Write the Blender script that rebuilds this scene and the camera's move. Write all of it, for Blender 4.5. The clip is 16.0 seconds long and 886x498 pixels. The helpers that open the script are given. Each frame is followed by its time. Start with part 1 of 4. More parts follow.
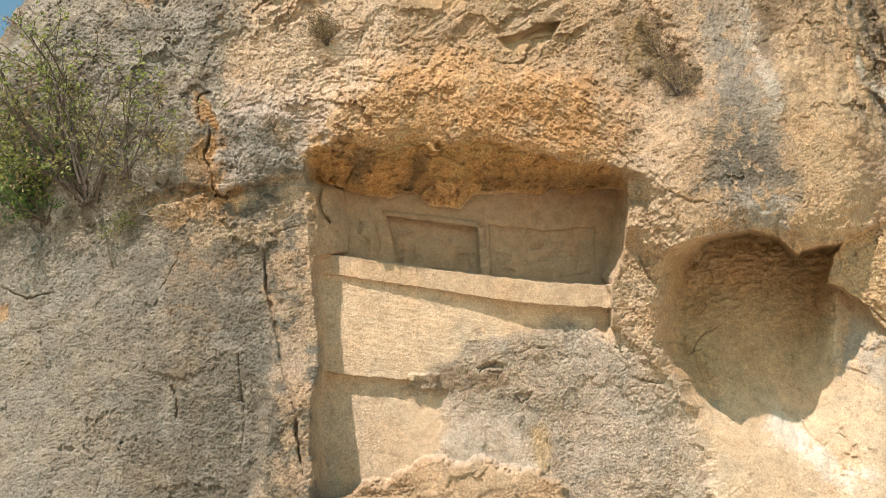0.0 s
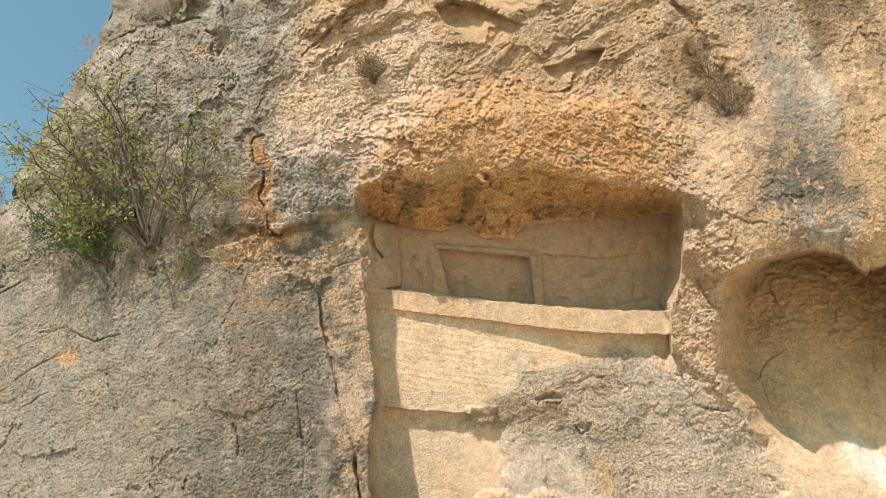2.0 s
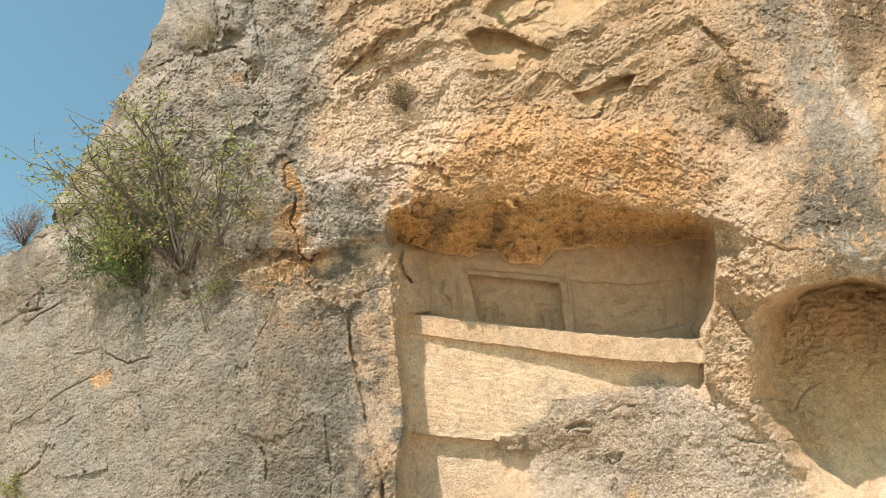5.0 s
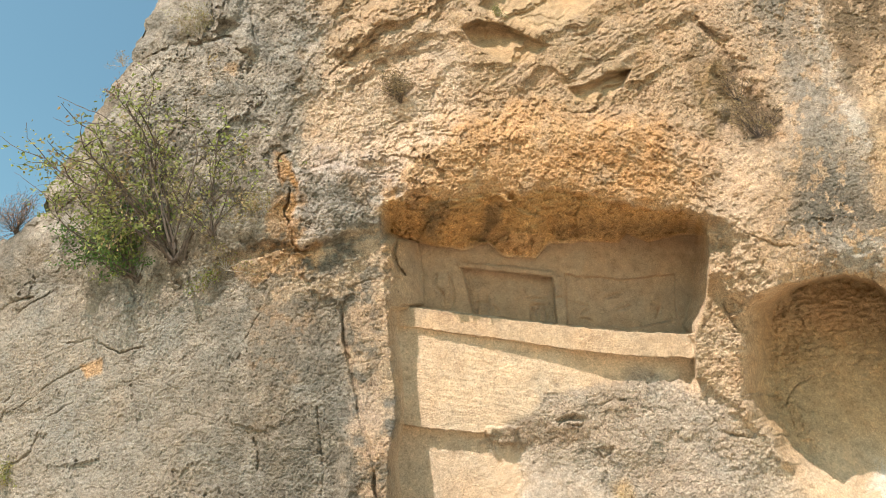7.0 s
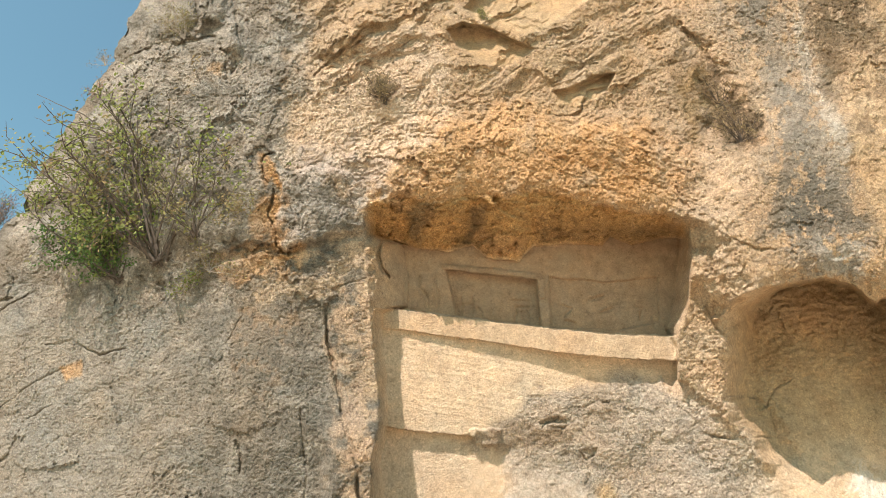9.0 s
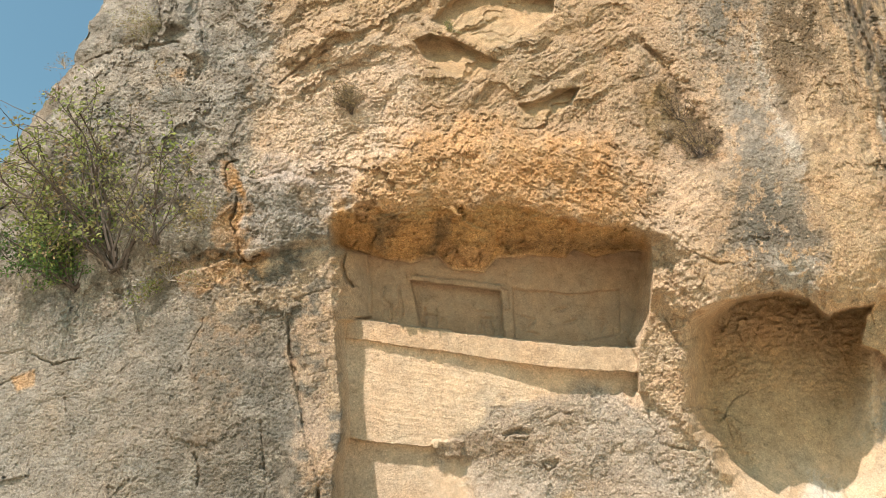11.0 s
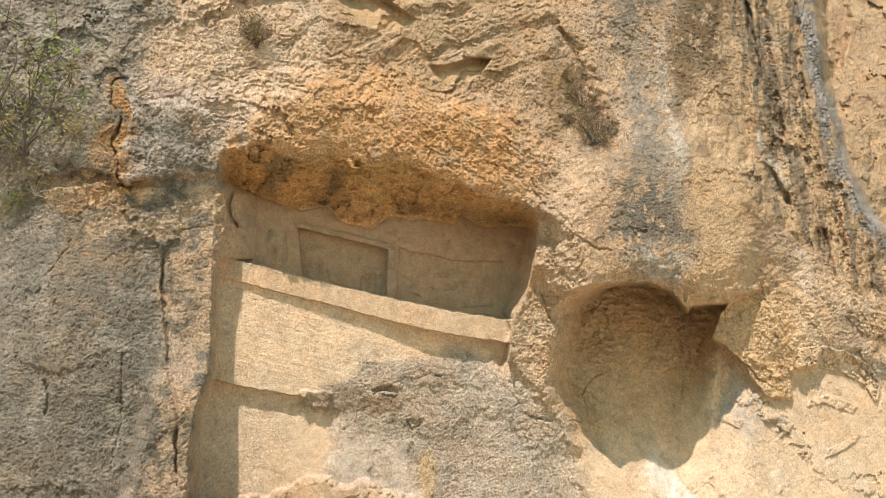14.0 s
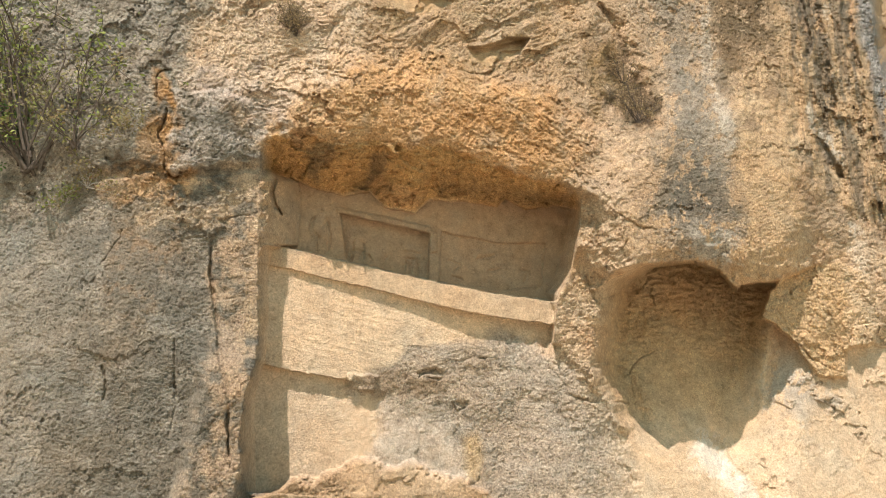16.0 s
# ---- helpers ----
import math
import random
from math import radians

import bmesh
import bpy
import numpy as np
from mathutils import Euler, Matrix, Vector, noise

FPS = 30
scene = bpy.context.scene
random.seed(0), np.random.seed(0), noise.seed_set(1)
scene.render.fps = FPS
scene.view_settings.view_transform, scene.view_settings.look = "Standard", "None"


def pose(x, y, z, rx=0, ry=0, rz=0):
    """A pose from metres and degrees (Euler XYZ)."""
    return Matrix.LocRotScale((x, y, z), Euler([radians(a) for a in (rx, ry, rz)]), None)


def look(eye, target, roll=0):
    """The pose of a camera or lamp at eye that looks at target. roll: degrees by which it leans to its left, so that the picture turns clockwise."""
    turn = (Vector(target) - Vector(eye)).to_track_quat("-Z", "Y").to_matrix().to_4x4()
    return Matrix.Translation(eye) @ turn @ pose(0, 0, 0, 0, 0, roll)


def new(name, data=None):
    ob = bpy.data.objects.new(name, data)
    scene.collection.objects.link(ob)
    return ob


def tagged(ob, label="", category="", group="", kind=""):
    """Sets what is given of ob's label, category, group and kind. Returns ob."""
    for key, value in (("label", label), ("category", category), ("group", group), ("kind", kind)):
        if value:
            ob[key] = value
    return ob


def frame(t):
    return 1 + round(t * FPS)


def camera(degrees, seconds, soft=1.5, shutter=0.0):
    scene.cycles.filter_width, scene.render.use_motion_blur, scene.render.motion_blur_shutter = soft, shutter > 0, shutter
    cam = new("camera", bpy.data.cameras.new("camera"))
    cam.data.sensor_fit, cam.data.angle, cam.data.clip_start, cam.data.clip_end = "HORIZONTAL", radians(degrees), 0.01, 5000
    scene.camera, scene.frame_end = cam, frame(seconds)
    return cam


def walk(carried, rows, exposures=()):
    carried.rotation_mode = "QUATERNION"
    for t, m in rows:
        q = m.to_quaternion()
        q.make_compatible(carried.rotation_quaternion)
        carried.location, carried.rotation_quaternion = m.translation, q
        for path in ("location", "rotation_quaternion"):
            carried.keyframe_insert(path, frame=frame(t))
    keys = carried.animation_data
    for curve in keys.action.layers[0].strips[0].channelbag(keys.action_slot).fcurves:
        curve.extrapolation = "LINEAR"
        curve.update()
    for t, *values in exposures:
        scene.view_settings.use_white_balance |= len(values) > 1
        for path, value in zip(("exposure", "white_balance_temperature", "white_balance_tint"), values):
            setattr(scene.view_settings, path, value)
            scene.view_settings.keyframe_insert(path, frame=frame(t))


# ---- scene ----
# A sun-lit limestone cliff with a carved, framed niche, seen from its foot.
EYE = 1.6
cam = camera(63.05, 16.0, soft=0.5)
ROWS = [  # seconds, turn about x, y, z in degrees: the camera turns where it stands
    (0.0, 112.03, 2.78, 1.12),
    (0.5, 112.51, 2.84, 3.09),
    (1.0, 113.22, 2.86, 4.53),
    (1.5, 114.18, 3.28, 5.38),
    (2.0, 114.77, 3.00, 5.72),
    (2.5, 115.67, 2.16, 6.52),
    (3.0, 115.41, 2.33, 6.68),
    (3.5, 115.17, 2.50, 6.96),
    (4.0, 115.20, 2.17, 7.19),
    (4.2, 115.73, 1.88, 7.54),
    (6.3, 117.22, 1.50, 7.77),
    (6.5, 117.03, 1.46, 7.90),
    (7.0, 116.27, 1.36, 6.96),
    (7.5, 115.94, 2.34, 5.73),
    (8.0, 115.84, 1.70, 6.19),
    (8.5, 115.49, 1.25, 5.70),
    (9.0, 116.40, 1.70, 5.74),
    (9.2, 115.80, 1.78, 4.45),
    (11.3, 117.22, 2.19, 2.60),
    (11.5, 116.31, 0.75, 1.80),
    (12.0, 114.01, -0.30, -4.23),
    (12.5, 113.59, -0.24, -7.87),
    (13.0, 113.00, -0.82, -8.38),
    (13.5, 113.71, -0.29, -8.15),
    (14.0, 113.66, -0.36, -7.99),
    (14.5, 112.82, -0.64, -7.63),
    (15.0, 112.79, -0.17, -6.16),
    (15.5, 112.09, -0.79, -6.01),
    (16.0, 112.28, -0.61, -4.47),
]
walk(cam, [(t, pose(0, 0, EYE, rx, ry, rz)) for t, rx, ry, rz in ROWS],
     [(0.0, 0.61), (1.0, 0.64), (2.5, 0.73), (7.0, 0.81), (9.0, 0.77), (12.0, 0.66), (13.0, 0.60), (16.0, 0.60)])

# ---- light ----
FACE = radians(12)                                   # the face of the cliff turns away to the right
ALONG = np.array([math.cos(FACE), math.sin(FACE), 0.0])
INTO = np.array([-math.sin(FACE), math.cos(FACE), 0.0])
to_sun = Vector(-0.85 * ALONG - 1.0 * INTO + np.array([0, 0, 2.0])).normalized()
sun = new("sun", bpy.data.lights.new("sun", "SUN"))
sun.data.energy, sun.data.angle, sun.data.color = 5.0, radians(0.6), (1.0, 0.845, 0.775)
sun.matrix_world = look(to_sun * 60, (0, 0, 0))
world = bpy.data.worlds.new("world")
scene.world = world
world.use_nodes = True
sky = world.node_tree.nodes.new("ShaderNodeTexSky")
sky.sky_type, sky.sun_disc = "NISHITA", False
sky.sun_elevation = math.asin(to_sun.z)
sky.sun_rotation = math.atan2(to_sun.x, to_sun.y)
sky.dust_density, sky.ozone_density, sky.air_density = 0.8, 0.7, 1.2
back = world.node_tree.nodes["Background"]
back.inputs["Strength"].default_value = 0.12
haze = world.node_tree.nodes.new("ShaderNodeMix")
haze.data_type, haze.blend_type = "RGBA", "MULTIPLY"
haze.inputs[0].default_value, haze.inputs[7].default_value = 1.0, (0.77, 0.96, 0.80, 1)
world.node_tree.links.new(sky.outputs[0], haze.inputs[6])
world.node_tree.links.new(haze.outputs[2], back.inputs["Color"])


# ---- materials ----
def material(name, rough=0.9):
    m = bpy.data.materials.new(name)
    m.use_nodes = True
    n = m.node_tree.nodes
    n["Principled BSDF"].inputs["Roughness"].default_value = rough
    n["Principled BSDF"].inputs["Specular IOR Level"].default_value = 0.25
    return m, n, m.node_tree.links, n["Principled BSDF"]


def noise_node(n, links, coords, scale, detail=6, rough=0.6, distort=0.0):
    t = n.new("ShaderNodeTexNoise")
    t.inputs["Scale"].default_value, t.inputs["Detail"].default_value = scale, detail
    t.inputs["Roughness"].default_value, t.inputs["Distortion"].default_value = rough, distort
    links.new(coords, t.inputs["Vector"])
    return t.outputs["Fac"]


def ramp(n, links, fac, stops):
    r = n.new("ShaderNodeValToRGB")
    e = r.color_ramp.elements
    while len(e) < len(stops):
        e.new(0.5)
    for k, (p, c) in zip(e, stops):
        k.position, k.color = p, (*c, 1) if len(c) == 3 else c
    links.new(fac, r.inputs["Fac"])
    return r.outputs["Color"]


def mix(n, links, kind, fac, a, b):
    m = n.new("ShaderNodeMix")
    m.data_type, m.blend_type = "RGBA", kind
    m.inputs["Factor"].default_value = fac if isinstance(fac, float) else 1.0
    if not isinstance(fac, float):
        links.new(fac, m.inputs["Factor"])
    for s, v in (("A", a), ("B", b)):
        sock = [i for i in m.inputs if i.name == s and i.type == "RGBA"][0]
        if isinstance(v, tuple):
            sock.default_value = (*v, 1)
        else:
            links.new(v, sock)
    return [o for o in m.outputs if o.type == "RGBA"][0]


def rock_material():
    m, n, links, bsdf = material("weathered_limestone", 0.95)
    geo = n.new("ShaderNodeTexCoord").outputs["Object"]
    att = n.new("ShaderNodeAttribute")
    att.attribute_name = "stain_or_shade"
    # grain and blotches on top of the mineral stain and painted shade, at two scales
    fine = ramp(n, links, noise_node(n, links, geo, 42, 9, 0.78, 0.5), [(0.34, (0.22, 0.20, 0.185)), (0.44, (0.67, 0.66, 0.655)), (0.54, (0.91, 0.90, 0.89)), (0.66, (1.45, 1.42, 1.37))])
    broad = ramp(n, links, noise_node(n, links, geo, 4.5, 7, 0.68, 0.5), [(0.25, (0.66, 0.64, 0.62)), (0.5, (1, 1, 1)), (0.75, (1.28, 1.26, 1.22))])
    warm = ramp(n, links, noise_node(n, links, geo, 1.7, 5, 0.6, 0.3), [(0.3, (0.94, 1.0, 1.04)), (0.7, (1.06, 1.0, 0.93))])
    c = mix(n, links, "MULTIPLY", att.outputs["Alpha"], att.outputs["Color"], fine)
    # pores and flecks between grain and blotch
    fleck = ramp(n, links, noise_node(n, links, geo, 17, 8, 0.8, 0.9), [(0.36, (0.42, 0.385, 0.36)), (0.46, (0.83, 0.82, 0.81)), (0.56, (0.94, 0.94, 0.93)), (0.68, (1.25, 1.23, 1.2))])
    c = mix(n, links, "MULTIPLY", att.outputs["Alpha"], c, fleck)
    c = mix(n, links, "MULTIPLY", 0.8, c, broad)
    c = mix(n, links, "MULTIPLY", 1.0, c, warm)
    links.new(c, bsdf.inputs["Base Color"])
    b1 = n.new("ShaderNodeBump")
    b1.inputs["Strength"].default_value, b1.inputs["Distance"].default_value = 0.8, 0.05
    links.new(noise_node(n, links, geo, 55, 8, 0.7, 0.8), b1.inputs["Height"])
    links.new(b1.outputs["Normal"], bsdf.inputs["Normal"])
    return m


def plain_material(name, a, b, scale, rough=0.85, see_through=0.0):
    m, n, links, bsdf = material(name, rough)
    geo = n.new("ShaderNodeTexCoord").outputs["Object"]
    info = n.new("ShaderNodeNewGeometry").outputs["Random Per Island"]
    c1 = ramp(n, links, noise_node(n, links, geo, scale, 4), [(0.3, a), (0.7, b)])
    c2 = ramp(n, links, info, [(0.0, (0.6, 0.6, 0.6)), (1.0, (1.4, 1.4, 1.4))])
    c = mix(n, links, "MULTIPLY", 1.0, c1, c2)
    links.new(c, bsdf.inputs["Base Color"])
    if see_through:
        t = n.new("ShaderNodeBsdfTranslucent")
        links.new(c, t.inputs["Color"])
        s = n.new("ShaderNodeMixShader")
        s.inputs[0].default_value = see_through
        links.new(bsdf.outputs[0], s.inputs[1])
        links.new(t.outputs[0], s.inputs[2])
        links.new(s.outputs[0], n["Material Output"].inputs["Surface"])
    return m


ROCK = rock_material()
LEAF = plain_material("green_leaf", (0.12, 0.155, 0.035), (0.27, 0.30, 0.08), 9, 0.6, 0.3)
OLIVE_LEAF = plain_material("olive_leaf", (0.16, 0.155, 0.055), (0.31, 0.285, 0.11), 9, 0.65, 0.3)
DARK_LEAF = plain_material("dark_green_leaf", (0.045, 0.10, 0.022), (0.11, 0.19, 0.045), 9, 0.6, 0.3)
DRY_LEAF = plain_material("dry_leaf", (0.16, 0.12, 0.055), (0.30, 0.23, 0.11), 9, 0.8, 0.2)
BROWN_LEAF = plain_material("brown_leaf", (0.14, 0.10, 0.055), (0.28, 0.21, 0.12), 9, 0.8, 0.2)
RED_LEAF = plain_material("reddish_leaf", (0.25, 0.13, 0.08), (0.40, 0.24, 0.15), 9, 0.8, 0.2)
BARK = plain_material("dark_brown_bark", (0.045, 0.035, 0.026), (0.11, 0.088, 0.066), 30, 0.9)
PALE_BARK = plain_material("pale_bark", (0.22, 0.19, 0.15), (0.36, 0.32, 0.26), 30, 0.9)
# ground out of view, kept pale so that it bounces warm fill onto the cliff
SOIL = plain_material("pale_stony_soil", (0.42, 0.35, 0.25), (0.60, 0.51, 0.39), 3, 0.95)

# ---- noise on arrays ----
GRAIN = np.random.RandomState(7).rand(256, 256) * 2 * np.pi
GX, GY = np.cos(GRAIN), np.sin(GRAIN)


def perlin(x, y, seed=0):
    x, y = x + 17.3 * seed, y + 9.1 * seed
    xi, yi = np.floor(x).astype(np.int64), np.floor(y).astype(np.int64)
    fx, fy = x - xi, y - yi
    a, b = fx * fx * fx * (fx * (fx * 6 - 15) + 10), fy * fy * fy * (fy * (fy * 6 - 15) + 10)
    x0, x1, y0, y1 = xi & 255, (xi + 1) & 255, yi & 255, (yi + 1) & 255
    n00 = GX[x0, y0] * fx + GY[x0, y0] * fy
    n10 = GX[x1, y0] * (fx - 1) + GY[x1, y0] * fy
    n01 = GX[x0, y1] * fx + GY[x0, y1] * (fy - 1)
    n11 = GX[x1, y1] * (fx - 1) + GY[x1, y1] * (fy - 1)
    top = n00 + a * (n10 - n00)
    return (top + b * (n01 + a * (n11 - n01) - top)) * 1.5


def fbm(x, y, octaves=4, seed=0, gain=0.5):
    total, amp = 0, 1.0
    for k in range(octaves):
        total = total + amp * perlin(x * 2 ** k, y * 2 ** k, seed + k)
        amp *= gain
    return total


def ridges(x, y, octaves=4, seed=0, gain=0.55):
    """Sharp crests near 1, rounded hollows towards 0."""
    total, amp, norm = 0, 1.0, 0
    for k in range(octaves):
        total = total + amp * (1 - np.abs(perlin(x * 2 ** k, y * 2 ** k, seed + k)) * 1.6)
        norm += amp
        amp *= gain
    return total / norm


def smooth(a, lo, hi):
    t = np.clip((a - lo) / (hi - lo), 0, 1)
    return t * t * (3 - 2 * t)


def lerp(a, b, t):
    return a + (b - a) * t


# ---- the rock face ----
# U runs across and V up on a sheet REACH metres off, square to the first line of sight; every place on
# the face lies on the line from the standing point through (U, V), H metres behind the plane of the cliff.
REACH, PLANE = 9.0, 8.2
STAND = np.array([0, 0, EYE])
turn = np.array(pose(0, 0, 0, *ROWS[0][1:]).to_3x3())
RIGHT, UP, AHEAD = turn[:, 0], turn[:, 1], -turn[:, 2]


def axis(lo, hi, step, far_lo, far_hi):
    """Even steps between lo and hi, then ever wider ones out to far_lo and far_hi."""
    out = list(np.arange(lo, hi, step))
    d = step
    while out[-1] < far_hi:
        d *= 1.22
        out.append(out[-1] + min(d, 0.6))
    d = step
    while out[0] > far_lo:
        d *= 1.22
        out.insert(0, out[0] - min(d, 0.6))
    return np.array(out)


STEP = 0.0115
us, vs = axis(-7.4, 7.8, STEP, -10.5, 13.0), axis(-3.6, 4.65, STEP, -5.4, 8.0)
U, V = np.meshgrid(us, vs)
WARP_X, WARP_Y = fbm(U * 1.7, V * 1.7, 4, 3, 0.5), fbm(U * 1.7, V * 1.7, 4, 23, 0.5)
WARP_F, WARP_G = fbm(U * 8, V * 8, 3, 43, 0.6), fbm(U * 8, V * 8, 3, 53, 0.6)


def inside(points, soft=0.05, jag=0.08):
    """1 within the outline, 0 outside, soft metres wide at its ragged edge."""
    p = np.array(points)
    pad = soft + jag * 2 + 0.1
    i0, i1 = np.searchsorted(vs, [p[:, 1].min() - pad, p[:, 1].max() + pad])
    j0, j1 = np.searchsorted(us, [p[:, 0].min() - pad, p[:, 0].max() + pad])
    out = np.zeros_like(U)
    if i0 == i1 or j0 == j1:
        return out
    s = np.s_[i0:i1, j0:j1]
    x, y = U[s] + jag * (WARP_X[s] + 0.3 * WARP_F[s]), V[s] + jag * (WARP_Y[s] + 0.3 * WARP_G[s])
    near, odd = np.full_like(x, 9.0), np.zeros(x.shape, bool)
    for (ax, ay), (bx, by) in zip(p, np.roll(p, -1, 0)):
        ex, ey = bx - ax, by - ay
        t = np.clip(((x - ax) * ex + (y - ay) * ey) / (ex * ex + ey * ey + 1e-12), 0, 1)
        near = np.minimum(near, np.hypot(x - ax - t * ex, y - ay - t * ey))
        if ey:
            odd ^= ((ay > y) != (by > y)) & (x < ax + ex * (y - ay) / ey)
    out[s] = smooth(np.where(odd, near, -near), -soft / 2, soft / 2)
    return out


def along(points, width, jag=0.05, taper=True):
    """1 on the line, falling to 0 at width metres from it; thinner towards its ends."""
    p = np.array(points)
    pad = width + jag * 2 + 0.1
    i0, i1 = np.searchsorted(vs, [p[:, 1].min() - pad, p[:, 1].max() + pad])
    j0, j1 = np.searchsorted(us, [p[:, 0].min() - pad, p[:, 0].max() + pad])
    out = np.zeros_like(U)
    if i0 == i1 or j0 == j1:
        return out
    s = np.s_[i0:i1, j0:j1]
    x, y = U[s] + jag * (WARP_X[s] + 0.3 * WARP_F[s]), V[s] + jag * (WARP_Y[s] + 0.3 * WARP_G[s])
    near = np.full_like(x, 9.0)
    n = len(p) - 1
    for k in range(n):
        (ax, ay), (bx, by) = p[k], p[k + 1]
        ex, ey = bx - ax, by - ay
        t = np.clip(((x - ax) * ex + (y - ay) * ey) / (ex * ex + ey * ey + 1e-12), 0, 1)
        d = np.hypot(x - ax - t * ex, y - ay - t * ey)
        if taper:
            q = (k + t) / n
            d = d / (0.35 + 0.65 * np.sqrt(np.clip(4 * q * (1 - q), 0, 1)))
        near = np.minimum(near, d)
    out[s] = 1 - smooth(near, width * 0.3, width)
    return out


def line_u(points):
    """V of a line running across, at every U."""
    p = np.array(sorted(points))
    return np.interp(U, p[:, 0], p[:, 1])


def line_v(points):
    """U of a line running up, at every V."""
    p = np.array(sorted(points, key=lambda q: q[1]))
    return np.interp(V, p[:, 1], p[:, 0])


def facets(scale, seed, tilt=0.5):
    """Flat-faced lumps: every cell of a jittered grid is a plane of its own slope."""
    rng = np.random.RandomState(seed)
    jx, jy, sx, sy, lift = rng.rand(5, 128, 128)
    x, y = U * scale + 0.3 * WARP_X + 0.12 * WARP_F, V * scale + 0.3 * WARP_Y + 0.12 * WARP_G
    xi, yi = np.floor(x).astype(np.int64), np.floor(y).astype(np.int64)
    best, out = np.full(U.shape, 9.0), np.zeros(U.shape)
    for a in (-1, 0, 1):
        for b in (-1, 0, 1):
            i, j = (xi + a) & 127, (yi + b) & 127
            dx, dy = x - (xi + a + jx[i, j]), y - (yi + b + jy[i, j])
            d = dx * dx + dy * dy
            h = (sx[i, j] - 0.5) * 2 * tilt * dx + (sy[i, j] - 0.5) * 2 * tilt * dy + (lift[i, j] - 0.5)
            out = np.where(d < best, h, out)
            best = np.minimum(best, d)
    return out


def crackle(scale, seed, width=0.06):
    """1 along the joints of a jittered net of cells, 0 within the cells."""
    jx, jy = np.random.RandomState(seed).rand(2, 128, 128)
    x, y = U * scale + 0.35 * WARP_X + 0.10 * WARP_F, V * scale * 1.25 + 0.35 * WARP_Y + 0.10 * WARP_G
    xi, yi = np.floor(x).astype(np.int64), np.floor(y).astype(np.int64)
    first, second = np.full(U.shape, 9.0), np.full(U.shape, 9.0)
    for a in (-1, 0, 1):
        for b in (-1, 0, 1):
            i, j = (xi + a) & 127, (yi + b) & 127
            d = np.hypot(x - (xi + a + jx[i, j]), y - (yi + b + jy[i, j]))
            second = np.minimum(second, np.maximum(first, d))
            first = np.minimum(first, d)
    return 1 - smooth(second - first, 0, width)


# large form: the slab on one side rounds away to the skyline, the other side steps back
H = 0.10 * fbm(U * 0.35, V * 0.35, 3, 5)
H += 0.055 * np.clip(-1.9 - U, 0, None) ** 2
H += 0.10 * np.clip(V - 2.6, 0, None) ** 1.5
H += 0.05 * np.clip(-2.2 - V, -3, 0)

# overhanging brow above the niche
brow = inside([(-1.51, 1.45), (-1.23, 2.05), (-0.59, 2.33), (0.82, 2.26), (1.87, 2.12), (2.44, 1.56), (2.44, 0.92), (1.52, 0.99), (0.32, 1.26), (-0.59, 1.26), (-1.30, 1.26)], 0.55, 0.10)
H -= 0.27 * brow
H += 0.08 * inside([(-2.77, 3.53), (-1.58, 3.39), (-1.30, 2.40), (-1.58, 2.05), (-2.14, 1.91), (-2.70, 2.26)], 0.3, 0.12)
shelves = inside([(-2.42, 2.82), (-2.21, 4.51), (2.30, 4.65), (2.15, 2.96), (1.52, 2.47), (0.82, 2.33), (-0.17, 2.61), (-1.30, 2.68)], 0.25, 0.15)
beds = np.mod(V * 1.9 - 0.75 * U + 0.32 * WARP_X + 0.05 * WARP_F, 1.0)
H += shelves * 0.085 * (beds - 0.6 * smooth(beds, 0.75, 1.0) - 0.4) * (0.6 + 0.8 * smooth(WARP_Y, -0.5, 0.6))
scoops = [[(-0.64, 3.47), (-0.43, 3.55), (-0.14, 3.49), (0.17, 3.32), (0.45, 3.18), (0.27, 3.06), (0.05, 2.98), (-0.19, 3.04), (-0.37, 3.18), (-0.55, 3.31)],
          [(0.69, 2.62), (0.96, 2.70), (1.17, 2.79), (1.46, 2.82), (1.37, 2.67), (1.19, 2.53), (0.95, 2.45), (0.74, 2.50)],
          [(-0.39, 3.75), (-0.13, 4.01), (0.31, 4.21), (1.15, 4.06), (1.13, 3.79), (0.85, 3.57), (0.49, 3.41), (0.24, 3.38), (-0.04, 3.52), (-0.25, 3.61)]]
scoop = np.zeros_like(U)
for p in scoops:
    w = inside(p, 0.05, 0.025)
    top, low = max(q[1] for q in p), min(q[1] for q in p)
    H += w * lerp(0.01, 0.21, smooth(V, low, top))
    H -= 0.07 * inside([(u, v + 0.16) for u, v in p], 0.14, 0.05) * (1 - w)
    scoop = np.maximum(scoop, w)
# rounded knobs and shelves left of the scoops
for p, d in (([(-1.94, 3.73), (-1.68, 3.92), (-1.42, 3.88), (-1.31, 3.69), (-1.44, 3.58), (-1.68, 3.59), (-1.85, 3.50)], 0.20), ([(-2.25, 3.45), (-1.98, 3.62), (-1.82, 3.50), (-1.91, 3.28), (-2.14, 3.19), (-2.27, 3.30)], 0.16),
             ([(-1.87, 3.35), (-1.46, 3.57), (-0.98, 3.63), (-0.94, 3.44), (-1.35, 3.34), (-1.69, 3.21)], 0.12), ([(-3.61, 3.54), (-3.50, 3.77), (-3.39, 3.72), (-3.36, 3.41), (-3.42, 3.27), (-3.56, 3.34)], 0.16),
             ([(-3.95, 4.15), (-3.67, 4.36), (-3.52, 4.19), (-3.58, 3.73), (-3.87, 3.67)], 0.16), ([(-4.83, 3.82), (-4.71, 4.13), (-4.47, 4.27), (-4.03, 4.23), (-3.99, 3.76), (-4.46, 3.56), (-4.79, 3.54)], 0.10)):
    H -= d * inside(p, 0.22, 0.05)

